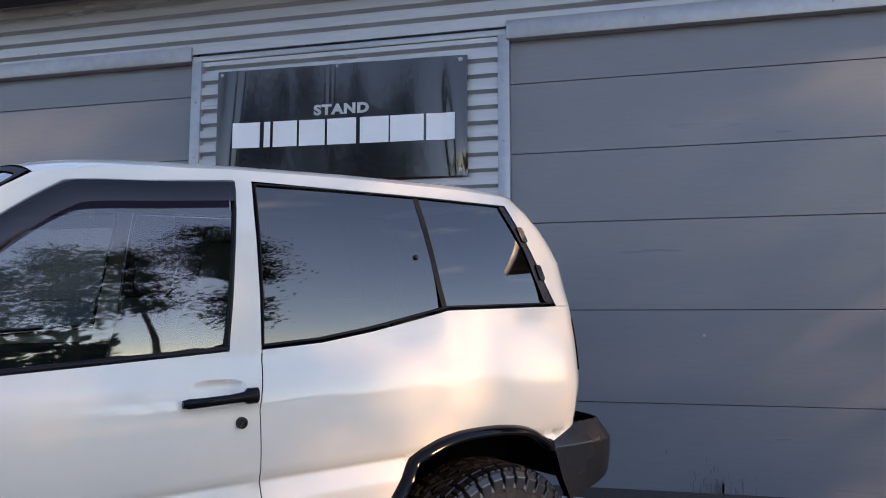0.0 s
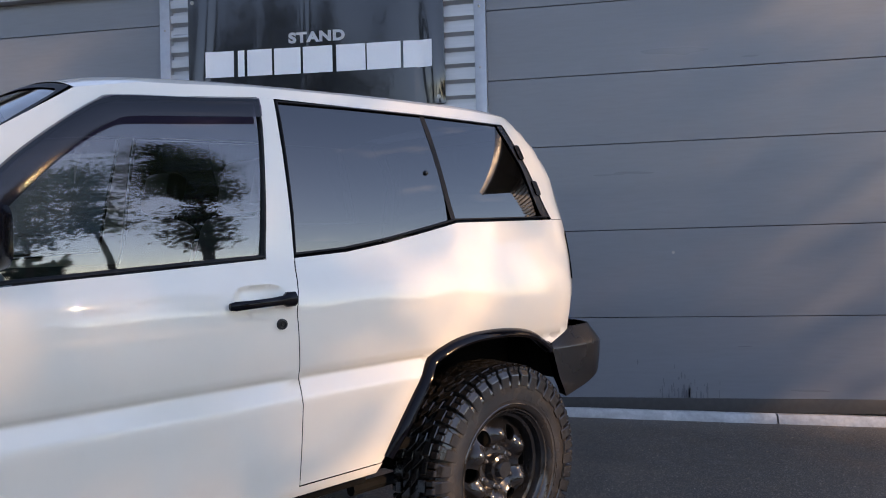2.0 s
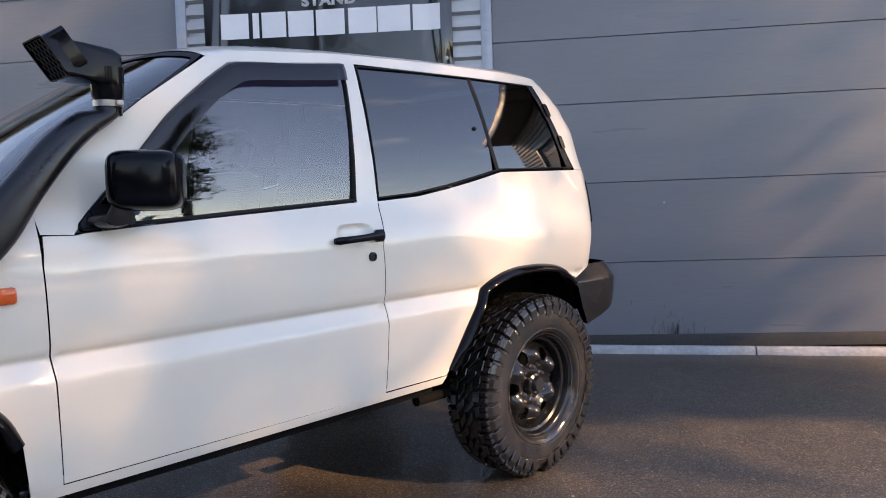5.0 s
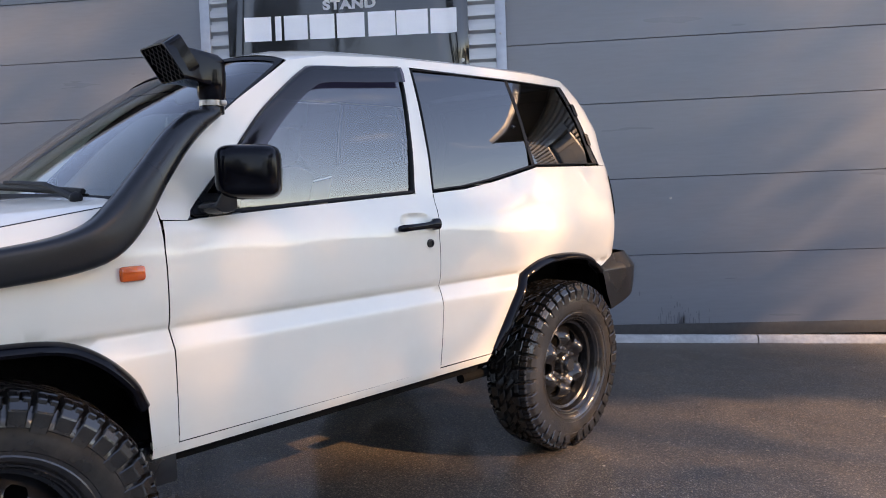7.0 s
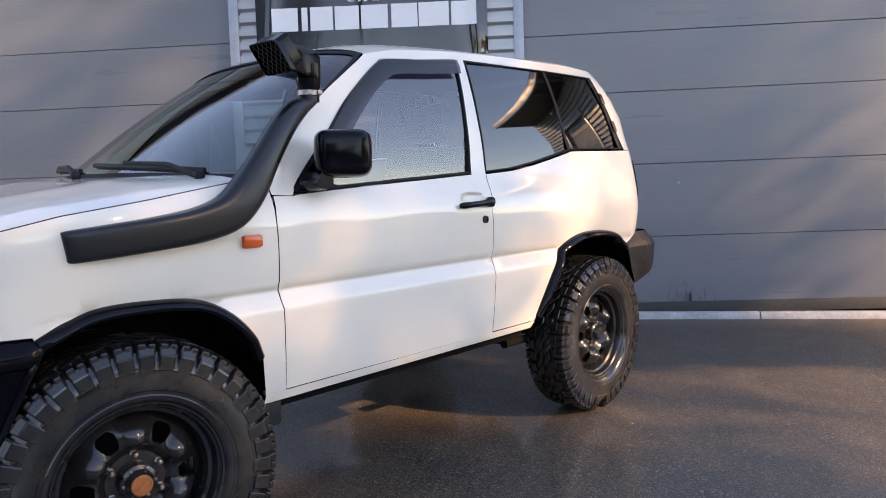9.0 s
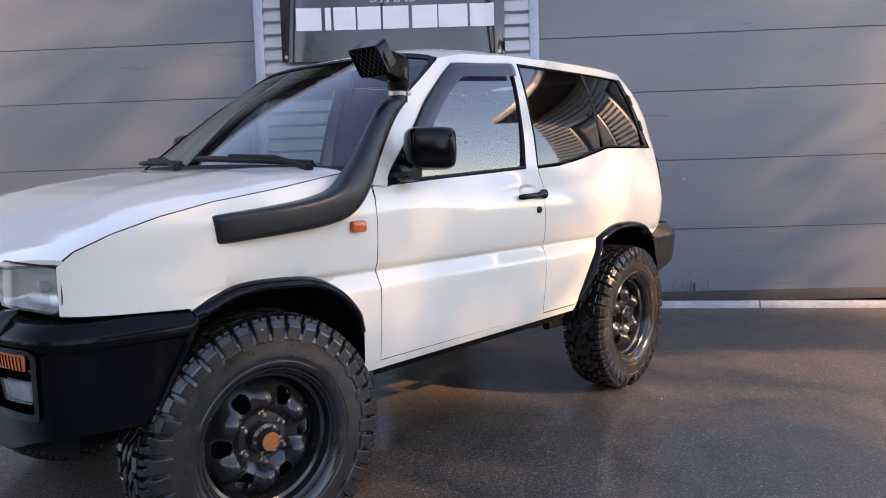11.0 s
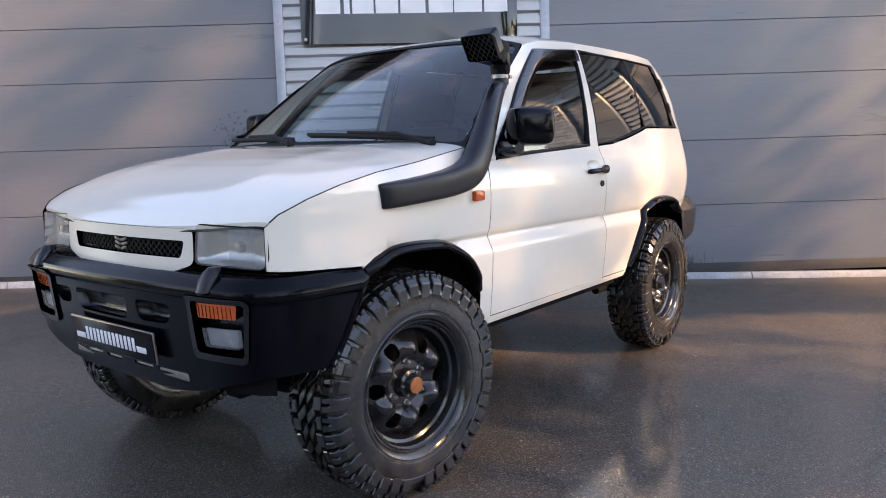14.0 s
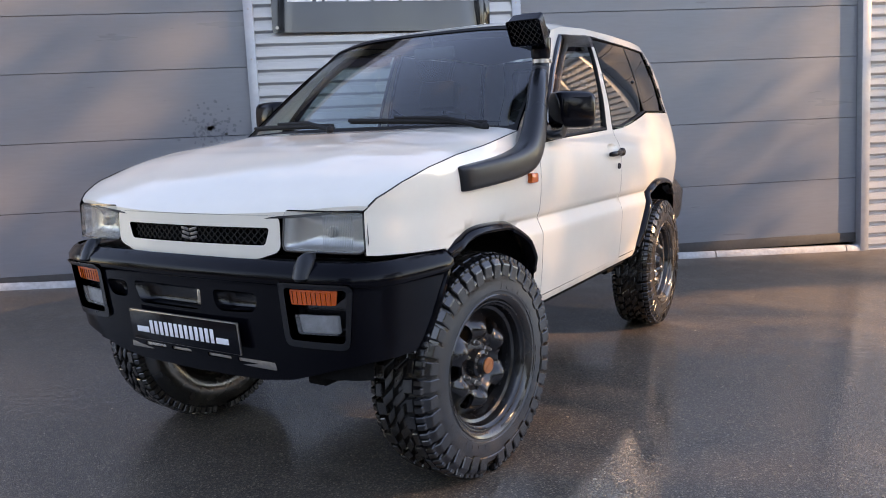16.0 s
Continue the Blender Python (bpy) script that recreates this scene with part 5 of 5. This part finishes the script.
for p, q, e in zip(pos, par, par2):
    t = radians(q.z * 100)
    up = Vector((math.sin(t), 0, math.cos(t)))
    ring = []
    for a in np.linspace(0, 2 * math.pi, 24, endpoint=False):
        c, s = math.cos(a), math.sin(a)
        c, s = math.copysign(abs(c) ** e.x, c), math.copysign(abs(s) ** e.x, s)
        ring.append(p + Vector((0, 1, 0)) * q.x * c + up * q.y * s)
    secs.append(ring)
add_loft(bm, secs)
snorkel = part("snorkel", bm, PLASTIC, car, "black plastic raised air intake")
bm = bmesh.new()
add_lathe(bm, [(0.0355, -0.008), (0.0378, -0.008), (0.0378, 0.008), (0.0355, 0.008)], pose(1.810, 0.713, 1.578, 90, 0, 0), 32)
add_box(bm, (1.785, 0.743, 1.571), (1.805, 0.757, 1.586), 0.003)
part("hose_clamp", bm, STEEL, snorkel, "bright steel hose clamp")
bm = bmesh.new()
add_lathe(bm, [(0.035, -0.03), (0.035, 0.010), (0.040, 0.018), (0.043, 0.060), (0.043, 0.095)], pose(1.810, 0.713, 1.578, 90, 0, 0), 28)
HEAD_Y = 0.706
secs = []
# along the head: top and bottom edge in length and height, and half the width
for (xa, za), (xb, zb), hy in (((1.772, 1.694), (1.776, 1.642), 0.022), ((1.778, 1.712), (1.780, 1.624), 0.034), ((1.800, 1.722), (1.800, 1.619), 0.042), ((1.845, 1.726), (1.838, 1.624), 0.047), ((1.890, 1.728), (1.868, 1.630), 0.056),
                               ((1.940, 1.727), (1.893, 1.634), 0.068), ((1.978, 1.726), (1.915, 1.634), 0.074), ((1.988, 1.727), (1.923, 1.633), 0.075)):
    ring = []
    e = 0.45 - 0.28 * min(1.0, (xa - 1.772) / 0.14)
    for a in np.linspace(0, 2 * math.pi, 28, endpoint=False):
        c, v = math.cos(a), math.sin(a)
        f = 0.5 + 0.5 * math.copysign(abs(v) ** e, v)
        ring.append(Vector((xb + (xa - xb) * f, HEAD_Y + hy * math.copysign(abs(c) ** e, c), zb + (za - zb) * f)))
    secs.append(ring)
add_loft(bm, secs, caps=False)
bm.faces.new([v for v in bm.verts][28 * 5:28 * 6])
mid = sum(secs[-1], Vector()) / 28
inner = [[mid + (p - mid) * 0.93 + Vector((-0.82, 0, 0.57)) * d for p in secs[-1]] for d in (0.0, 0.03, 0.06)]
rings = add_loft(bm, [secs[-1]] + inner, caps=False)
bm.faces.new(rings[-1])
head = part("intake_head", bm, SATIN, snorkel, "black intake head with a mesh mouth")
bm = bmesh.new()
for k in range(-9, 10):
    for sgn in (1, -1):
        pts = []
        for i in range(13):
            f = i / 12
            y = k * 0.0240 + sgn * (f - 0.5) * 0.085
            if abs(y) < 0.068:
                pts.append(Vector((1.918 + 0.062 * f, HEAD_Y + y, 1.637 + 0.086 * f)))
        if len(pts) > 1:
            add_tube(bm, pts, 0.0012, 4)
part("intake_mesh", bm, material("dull grey wire", (0.035, 0.035, 0.037), 0.5, metal=0.6, grain=0.3), snorkel, "thin diamond wire mesh")

# ---- inside the car ----
bm = bmesh.new()
secs = []
for y in np.linspace(-0.68, 0.68, 13):
    hump = 0.035 * math.exp(-((y - 0.36) / 0.16) ** 2)
    secs.append([Vector((1.66, y, 0.95)), Vector((1.64, y, 1.10)), Vector((1.68, y, 1.20 + hump)), Vector((1.80, y, 1.235 + hump)), Vector((2.06, y, 1.240)), Vector((2.10, y, 1.10)), Vector((2.08, y, 0.80))])
add_loft(bm, secs)
part("dashboard", bm, TRIM_GREY, car, "dark grey dashboard")
bm = bmesh.new()
m = pose(1.56, 0.36, 1.13, 0, 0, 0) @ Matrix.Rotation(radians(-62), 4, "Y")
ring = [m @ Vector((0.185 * math.cos(a), 0.185 * math.sin(a), 0)) for a in np.linspace(0, 2 * math.pi, 37)]
add_tube(bm, ring, 0.014, 8, caps=False)
for a in (0.2, math.pi - 0.2, -math.pi / 2):
    add_tube(bm, [m @ Vector((0, 0, -0.02)), m @ Vector((0.18 * math.sin(a), 0.18 * math.cos(a), 0))], 0.014, 6)
add_tube(bm, [m @ Vector((0, 0, 0.01)), m @ Vector((0, 0, -0.25))], [0.05, 0.03], 12)
part("steering_wheel", bm, WHEEL_GREY, car, "pale grey steering wheel")
for y in (0.36, -0.36):
    bm = bmesh.new()
    add_box(bm, (0.98, y - 0.24, 0.72), (1.48, y + 0.24, 0.88), 0.05)
    add_box(bm, (-0.07, -0.23, 0.0), (0.07, 0.23, 0.60), 0.05, pose(1.0, y, 0.84, 0, -14, 0))
    add_box(bm, (-0.05, -0.13, 0.62), (0.05, 0.13, 0.80), 0.04, pose(1.0, y, 0.84, 0, -12, 0))
    part("front_seat", bm, SEAT, car, "dark grey cloth front seat")
bm = bmesh.new()
add_box(bm, (0.25, -0.55, 0.72), (0.68, 0.55, 0.86), 0.05)
add_box(bm, (-0.06, -0.55, 0.0), (0.06, 0.55, 0.50), 0.05, pose(0.25, 0, 0.84, 0, -14, 0))
part("rear_seat", bm, SEAT, car, "dark grey rear bench seat")
bm = bmesh.new()
secs = [[Vector((x, y, z)) for y, z in ((-0.53, zt - 0.04), (-0.3, zt - 0.012), (0, zt), (0.3, zt - 0.012), (0.53, zt - 0.04))] for x, zt in ((-0.20, 1.850), (0.5, 1.845), (1.1, 1.815), (1.42, 1.770))]
add_loft(bm, secs, closed=False, caps=False)
part("headlining", bm, SEAT, car)
for side in (1, -1):
    bm = bmesh.new()
    secs = [[Vector((x, side * (side_y(x, z) - 0.05), z)) for z in np.linspace(1.03 if x < 0.66 else 0.63, 1.235, 4)] for x in (-0.40, 0.0, 0.35, 0.645, 0.665, 1.0, 1.3, 1.6, 1.98)]
    add_loft(bm, secs, closed=False, caps=False)
    part("inner_lining", bm, TRIM_GREY, car)
bm = bmesh.new()
add_box(bm, (-0.012, -0.12, -0.03), (0.012, 0.12, 0.03), 0.012, pose(1.50, 0, 1.70, 0, 10, 0))
add_tube(bm, [(1.50, 0, 1.72), (1.53, 0, 1.775)], 0.008, 6)
part("inner_mirror", bm, TRIM_GREY, car)

# ---- kerb at the foot of the building ----
x = -9.2
rnd = random.Random(5)
k_top = lambda xx: ground_z(xx, -0.05) + 0.058
while x < 1.0:
    x1 = min(x + 1.43, 1.0)
    bm = bmesh.new()
    secs = []
    n = 7
    for i in range(n):
        xx = x + 0.006 + (x1 - x - 0.012) * i / (n - 1)
        j = [rnd.uniform(-0.004, 0.004) for _ in range(4)]
        g = ground_z(xx, -0.07)
        secs.append([Vector((xx, 0.06, g - 0.1)), Vector((xx, 0.06, k_top(xx))), Vector((xx, -0.045 + j[0], k_top(xx) + j[1])), Vector((xx, -0.062 + j[0], k_top(xx) - 0.018 + j[1])), Vector((xx, -0.070 + j[2], g + 0.005)), Vector((xx, -0.070, g - 0.1))])
    add_loft(bm, secs)
    ob = part("kerb", bm, KERB, None, sharp=40)
    tagged(ob, "worn white painted concrete kerb under the door", "kerb", "kerbs along the building", "structure")
    x = x1

# ---- banner ----
banner = new("banner")
tagged(banner, "black vinyl banner with white lettering on the cladding", "banner")
SX0, SX1, SZ0, SZ1 = -4.860, -2.850, 2.425, 3.300


def banner_map(u, v):
    """u, v from 0 to 1 across and up the banner."""
    x = SX0 + (SX1 - SX0) * u
    z = SZ0 + (SZ1 - SZ0) * v + 0.022 * (1 - u) * v - 0.02 * u * (1 - v) * 1.0
    fold = 0.018 * math.exp(-((u - 0.965 + 0.03 * v) / 0.022) ** 2) * (1.2 - v) - 0.016 * math.exp(-((u - 0.93 + 0.05 * v) / 0.03) ** 2) * (1 - v)
    fold += 0.012 * math.exp(-((u - 0.055 - 0.03 * v) / 0.02) ** 2) + 0.006 * math.exp(-((u - 0.47) / 0.012) ** 2) * v
    fold += 0.008 * math.sin(u * 9 + v * 1.7) * (1 - v) * 0.6 + 0.004 * math.sin(u * 23 + 1) * v
    fold -= 0.03 * math.exp(-((u - 1.0) / 0.05) ** 2 - ((v - 0.0) / 0.15) ** 2)
    return Vector((x, CLAD_Y - 0.035 - fold * 0.9, z))


bm = bmesh.new()
rows = [[bm.verts.new(banner_map(i / 140, j / 40)) for i in range(141)] for j in range(41)]
for p, q in zip(rows, rows[1:]):
    for i in range(140):
        bm.faces.new((p[i], p[i + 1], q[i + 1], q[i]))
edge = bmesh.ops.extrude_edge_only(bm, edges=[e for e in bm.edges if e.is_boundary])
for v in [g for g in edge["geom"] if isinstance(g, bmesh.types.BMVert)]:
    v.co.y += 0.012
part("sheet", bm, BANNER, banner)
# the brand's mark as plain blocks of its size and colour
CELLS = ((0, 0.128), (0.147, 0.177), (0.190, 0.302), (0.312, 0.430), (0.441, 0.572), (0.589, 0.716), (0.722, 0.868), (0.879, 1.0))
for a, b in CELLS:
    u0, u1 = (-4.715 + 1.775 * a - SX0) / (SX1 - SX0), (-4.715 + 1.775 * b - SX0) / (SX1 - SX0)
    bm = bmesh.new()
    nx = max(2, int((u1 - u0) * 60))
    rows = []
    for j in range(7):
        v = 0.302 + (0.525 - 0.302) * j / 6
        rows.append([bm.verts.new(banner_map(u0 + (u1 - u0) * i / nx, v + 0.006 * (0.5 - u0)) + Vector((0, -0.0025, 0))) for i in range(nx + 1)])
    for p, q in zip(rows, rows[1:]):
        for i in range(nx):
            bm.faces.new((p[i], p[i + 1], q[i + 1], q[i]))
    part("mark", bm, WHITE_PRINT, banner, "plain white block")
txt = bpy.data.curves.new("word", "FONT")
txt.body = "STAND"
txt.align_x = "CENTER"
txt.size, txt.extrude, txt.offset, txt.space_character = 0.112, 0.0005, 0.006, 1.12
tmp = bpy.data.objects.new("word", txt)
scene.collection.objects.link(tmp)
bpy.context.view_layer.update()
me = bpy.data.meshes.new_from_object(tmp.evaluated_get(bpy.context.evaluated_depsgraph_get()))
bpy.data.objects.remove(tmp)
lo, hi = min(v.co.x for v in me.vertices), max(v.co.x for v in me.vertices)
zl, zh = min(v.co.y for v in me.vertices), max(v.co.y for v in me.vertices)
for v in me.vertices:
    xx, zz = -4.045 + 0.445 * (v.co.x - lo) / (hi - lo), 2.915 + 0.082 * (v.co.y - zl) / (zh - zl)
    u, w = (xx - SX0) / (SX1 - SX0), (zz - SZ0) / (SZ1 - SZ0)
    v.co = banner_map(u, w) + Vector((0, -0.003, 0))
link("lettering", me, WHITE_PRINT, banner, "white word STAND", smooth=False)
for u, v in ((0.018, 0.965), (0.975, 0.965), (0.975, 0.05), (0.02, 0.05), (0.5, 0.985)):
    bm = bmesh.new()
    add_lathe(bm, [(0.016, 0.0), (0.015, -0.004), (0.007, -0.004), (0.007, -0.009), (0.0005, -0.011)], Matrix.Translation(banner_map(u, v)), 16)
    part("eyelet", bm, STEEL, banner)

# screws in the cladding and trims
bm = bmesh.new()
for x, z in [(a, b) for a in (-6.6, -5.35, -3.80, -2.65, -1.4, 0.1) for b in (3.63, 3.98, 4.21)] + [(-5.07, 2.2 + 0.45 * k) for k in range(3)] + [(-2.59, 2.2 + 0.45 * k) for k in range(3)] + [(1.02, 0.5 + 0.5 * k) for k in range(6)] + [(-3.80, 3.38), (-4.98, 3.38), (-1.6, 3.46), (-0.4, 3.46)]:
    add_lathe(bm, [(0.010, 0.0), (0.010, -0.003), (0.006, -0.004), (0.006, -0.009), (0.0005, -0.010)], Matrix.Translation((x, CLAD_Y - 0.012 + (0.012 if z > 3.5 else 0) - (0.018 if 3.39 < z < 3.5 and x > -2.6 else 0), z)), 8)
tagged(part("cladding_screws", bm, STEEL), "small bright screws in the metal cladding", "screws", kind="stuff")
# chip in the door and the damp splashes above the ground
bm = bmesh.new()
add_lathe(bm, [(0.011, -0.0015), (0.008, -0.003), (0.0005, -0.001)], pose(-1.265, 0.0, 1.270), 10)
part("paint_chip", bm, STEEL, door_right, "small bare chip")
DAMP = material("damp dirt splash", (0.120, 0.128, 0.146), 0.35, grain=0.4, grain_scale=60)
bm = bmesh.new()
rnd = random.Random(11)
for k in range(55):
    x, z = rnd.gauss(-1.20, 0.10), 0.20 + abs(rnd.gauss(0, 0.11))
    w, hgt = rnd.uniform(0.002, 0.0055), rnd.uniform(0.005, 0.055) * (1.4 if z < 0.3 else 0.5)
    ring = [bm.verts.new((x + w * math.cos(a) * (1 + 0.3 * rnd.random()), -0.0022, z + hgt * math.sin(a))) for a in np.linspace(0, 2 * math.pi, 9, endpoint=False)]
    bm.faces.new(ring)
part("splash", bm, DAMP, door_right, "dark damp splashes")
bm = bmesh.new()
for k in range(150):
    a, d = rnd.uniform(0, 2 * math.pi), abs(rnd.gauss(0, 0.16))
    x, z = -5.50 + d * math.cos(a) * 1.1, 1.60 + d * math.sin(a)
    w = rnd.uniform(0.004, 0.016)
    ring = [bm.verts.new((x + w * math.cos(b) * rnd.uniform(0.6, 1.5), -0.0022, z + w * math.sin(b) * rnd.uniform(0.6, 1.5))) for b in np.linspace(0, 2 * math.pi, 8, endpoint=False)]
    bm.faces.new(ring)
part("splash", bm, material("dull grey smear", (0.12, 0.127, 0.145), 0.5, grain=0.3), door_left, "dull grey smear")

# ---- trees beyond the yard ----
def on_wall(p):
    """Where the sun's ray through p meets the wall: length along it and height."""
    k = p.y / SUN_DIR.y
    q = p - SUN_DIR * k
    return q.x, q.z


def tall_tree(azimuth, low, high, half, reach, seed, count, leaf=0.15, gaps=()):
    """A tree as it stands from the car: its bearing, the heights of its crown's foot and top and its half width in degrees, and its distance.
    gaps: openings in the crown, by where the sun through them falls on the wall, and how wide it falls."""
    rnd = random.Random(seed)
    cx, cy = -3.1 + reach * math.cos(radians(azimuth)), -3.5 + reach * math.sin(radians(azimuth))
    z0 = ground_z(14, max(-30, min(0.3, cy)))
    foot, top, wide = 1.4 + reach * math.tan(radians(low)), 1.4 + reach * math.tan(radians(high)), reach * math.tan(radians(half))
    root = new("tree")
    root.matrix_world = Matrix.Translation((cx, cy, z0 - 0.05))
    tagged(root, "tall tree with a bare trunk and an open dark green crown", "tree", "trees beyond the yard")
    base = Vector((cx, cy, z0 - 0.05))
    bm = bmesh.new()
    bend = rnd.uniform(-0.5, 0.5)
    trunk = [Vector((bend * math.sin(k * 0.5) * 0.6, bend * 0.4 * math.sin(k * 0.8), (top - z0) * 0.94 * k / 9)) for k in range(10)]
    add_tube(bm, trunk, [0.16 * (1 - k / 11) for k in range(10)], 8)
    clumps = []
    for k in range(26):
        f = (k + 0.5) / 26
        h = foot - z0 + (top - foot) * f
        i = min(8, int(h / (top - z0) / 0.94 * 9))
        p = trunk[i]
        a = k * 2.4 + rnd.uniform(-0.5, 0.5)
        out = wide * math.sqrt(max(0.05, 1 - (2 * f - 0.9) ** 2 / 1.25)) * rnd.uniform(0.35, 1.0)
        end = Vector((math.cos(a) * out, math.sin(a) * out, h + rnd.uniform(-0.2, 0.3)))
        start = p.lerp(Vector((end.x, end.y, p.z)), 0.02)
        add_tube(bm, [start, start.lerp(end, 0.5) + Vector((0, 0, rnd.uniform(-0.25, 0.05))), end], [0.06, 0.04, 0.012], 5)
        clumps.append((end, rnd.uniform(0.55, 1.0)))
        clumps.append((start.lerp(end, 0.45), rnd.uniform(0.4, 0.8)))
    part("trunk", bm, WOOD, root)
    verts, faces = [], []
    spread = (top - foot) * 0.15 + wide * 0.10
    for k in range(count):
        c, r = clumps[rnd.randrange(len(clumps))]
        q = c + Vector((rnd.gauss(0, 0.62), rnd.gauss(0, 0.62), rnd.gauss(0, 0.42))) * spread * r
        if gaps:
            wx, wz = on_wall(base + q)
            if any(((wx - gx) / ga) ** 2 + ((wz - gz) / gb) ** 2 < 1.0 for gx, gz, ga, gb in gaps):
                continue
        n = Vector((rnd.gauss(0, 1), rnd.gauss(0, 1), rnd.gauss(0, 1))).normalized()
        t = n.orthogonal().normalized()
        b = n.cross(t)
        e = leaf * rnd.uniform(0.5, 1.2)
        i = len(verts)
        verts += [q - t * e, q + b * e * 0.45, q + t * e, q - b * e * 0.45 + n * e * 0.2]
        faces.append((i, i + 1, i + 2, i + 3))
    me = bpy.data.meshes.new("crown")
    me.from_pydata(verts, [], faces)
    link("crown", me, LEAF, root, smooth=False)
    return root


# openings in the crowns through which the low sun reaches the building
GAPS = ((-0.13, 2.95, 0.40, 0.24), (-0.50, 2.25, 0.18, 0.11), (0.60, 2.20, 0.27, 0.32), (0.30, 1.60, 0.30, 0.26), (-0.52, 1.05, 0.20, 0.10), (0.66, 1.25, 0.26, 0.34), (0.50, 0.62, 0.24, 0.24),
        (-9.6, -3.5, 1.6, 0.8), (-5.6, -3.4, 2.2, 1.2),
        (-5.75, 2.34, 0.42, 0.26), (-6.2, 1.74, 0.46, 0.24), (-7.3, 1.10, 0.40, 0.22))
tall_tree(-11.8, 21.0, 34.0, 5.0, 20.0, 51, 15500, 0.11, GAPS)
tall_tree(-12.5, 9.0, 19.0, 3.6, 19.0, 58, 2200, 0.13)
tall_tree(-20.3, 14.0, 29.5, 2.6, 22.0, 52, 3400)
tall_tree(-25.5, 12.0, 28.5, 3.8, 22.0, 53, 5600)
tall_tree(-32.5, 8.0, 24.0, 4.5, 25.0, 54, 6000, 0.18)
tall_tree(-41.0, 8.0, 23.0, 4.5, 25.0, 55, 6000, 0.18)
# two unseen trees added behind the camera, to darken what the banner mirrors
tall_tree(-113.0, 3.0, 24.0, 5.5, 26.0, 56, 9000, 0.2)
tall_tree(-124.0, 3.0, 23.0, 5.5, 26.0, 57, 9000, 0.2)
# scrub and young wood round the edge of the yard
rnd = random.Random(31)
verts, faces = [], []
for k in range(22000):
    a = rnd.uniform(-178, 8)
    d = rnd.uniform(26, 34)
    x, y = d * math.cos(radians(a)), d * math.sin(radians(a))
    hmax = 5.0 + 1.6 * math.sin(a * 0.31) + 1.2 * math.sin(a * 0.83 + 1) + 0.7 * math.sin(a * 2.1)
    if a > -32:
        hmax = 3.2 + 0.8 * math.sin(a * 0.7)
    q = Vector((x, y, ground_z(14, max(-30, min(0.3, y))) + hmax * rnd.random() ** 1.2))
    n = Vector((rnd.gauss(0, 1), rnd.gauss(0, 1), rnd.gauss(0, 1))).normalized()
    t = n.orthogonal().normalized()
    b = n.cross(t)
    s = rnd.uniform(0.2, 0.6)
    i = len(verts)
    verts += [q - t * s, q + b * s * 0.6, q + t * s, q - b * s * 0.6]
    faces.append((i, i + 1, i + 2, i + 3))
me = bpy.data.meshes.new("scrub")
me.from_pydata(verts, [], faces)
tagged(link("scrub", me, LEAF, smooth=False), "dark scrub and young wood along the edge of the yard", "bushes", kind="stuff")

# fallen scraps of leaf and grit on the yard
rnd = random.Random(77)
verts, faces = [], []
for k in range(160):
    x, y = rnd.uniform(-5.5, 2.5), rnd.uniform(-5.5, -0.35)
    s, a = rnd.uniform(0.004, 0.013), rnd.uniform(0, 6.28)
    u, w = Vector((math.cos(a), math.sin(a), 0)) * s, Vector((-math.sin(a), math.cos(a), 0)) * s * rnd.uniform(0.3, 0.7)
    c = Vector((x, y, ground_z(x, y) + 0.002))
    i = len(verts)
    verts += [c - u, c - w + Vector((0, 0, 0.002)), c + u, c + w + Vector((0, 0, 0.003)), c + Vector((0, 0, 0.005))]
    faces += [(i, i + 1, i + 4), (i + 1, i + 2, i + 4), (i + 2, i + 3, i + 4), (i + 3, i, i + 4)]
me = bpy.data.meshes.new("litter")
me.from_pydata(verts, [], faces)
tagged(link("litter", me, material("dry leaf scraps", (0.34, 0.27, 0.18), 0.6, grain=0.4, grain_scale=25), smooth=False), "small pale leaf scraps and grit on the wet yard", "litter", kind="stuff")
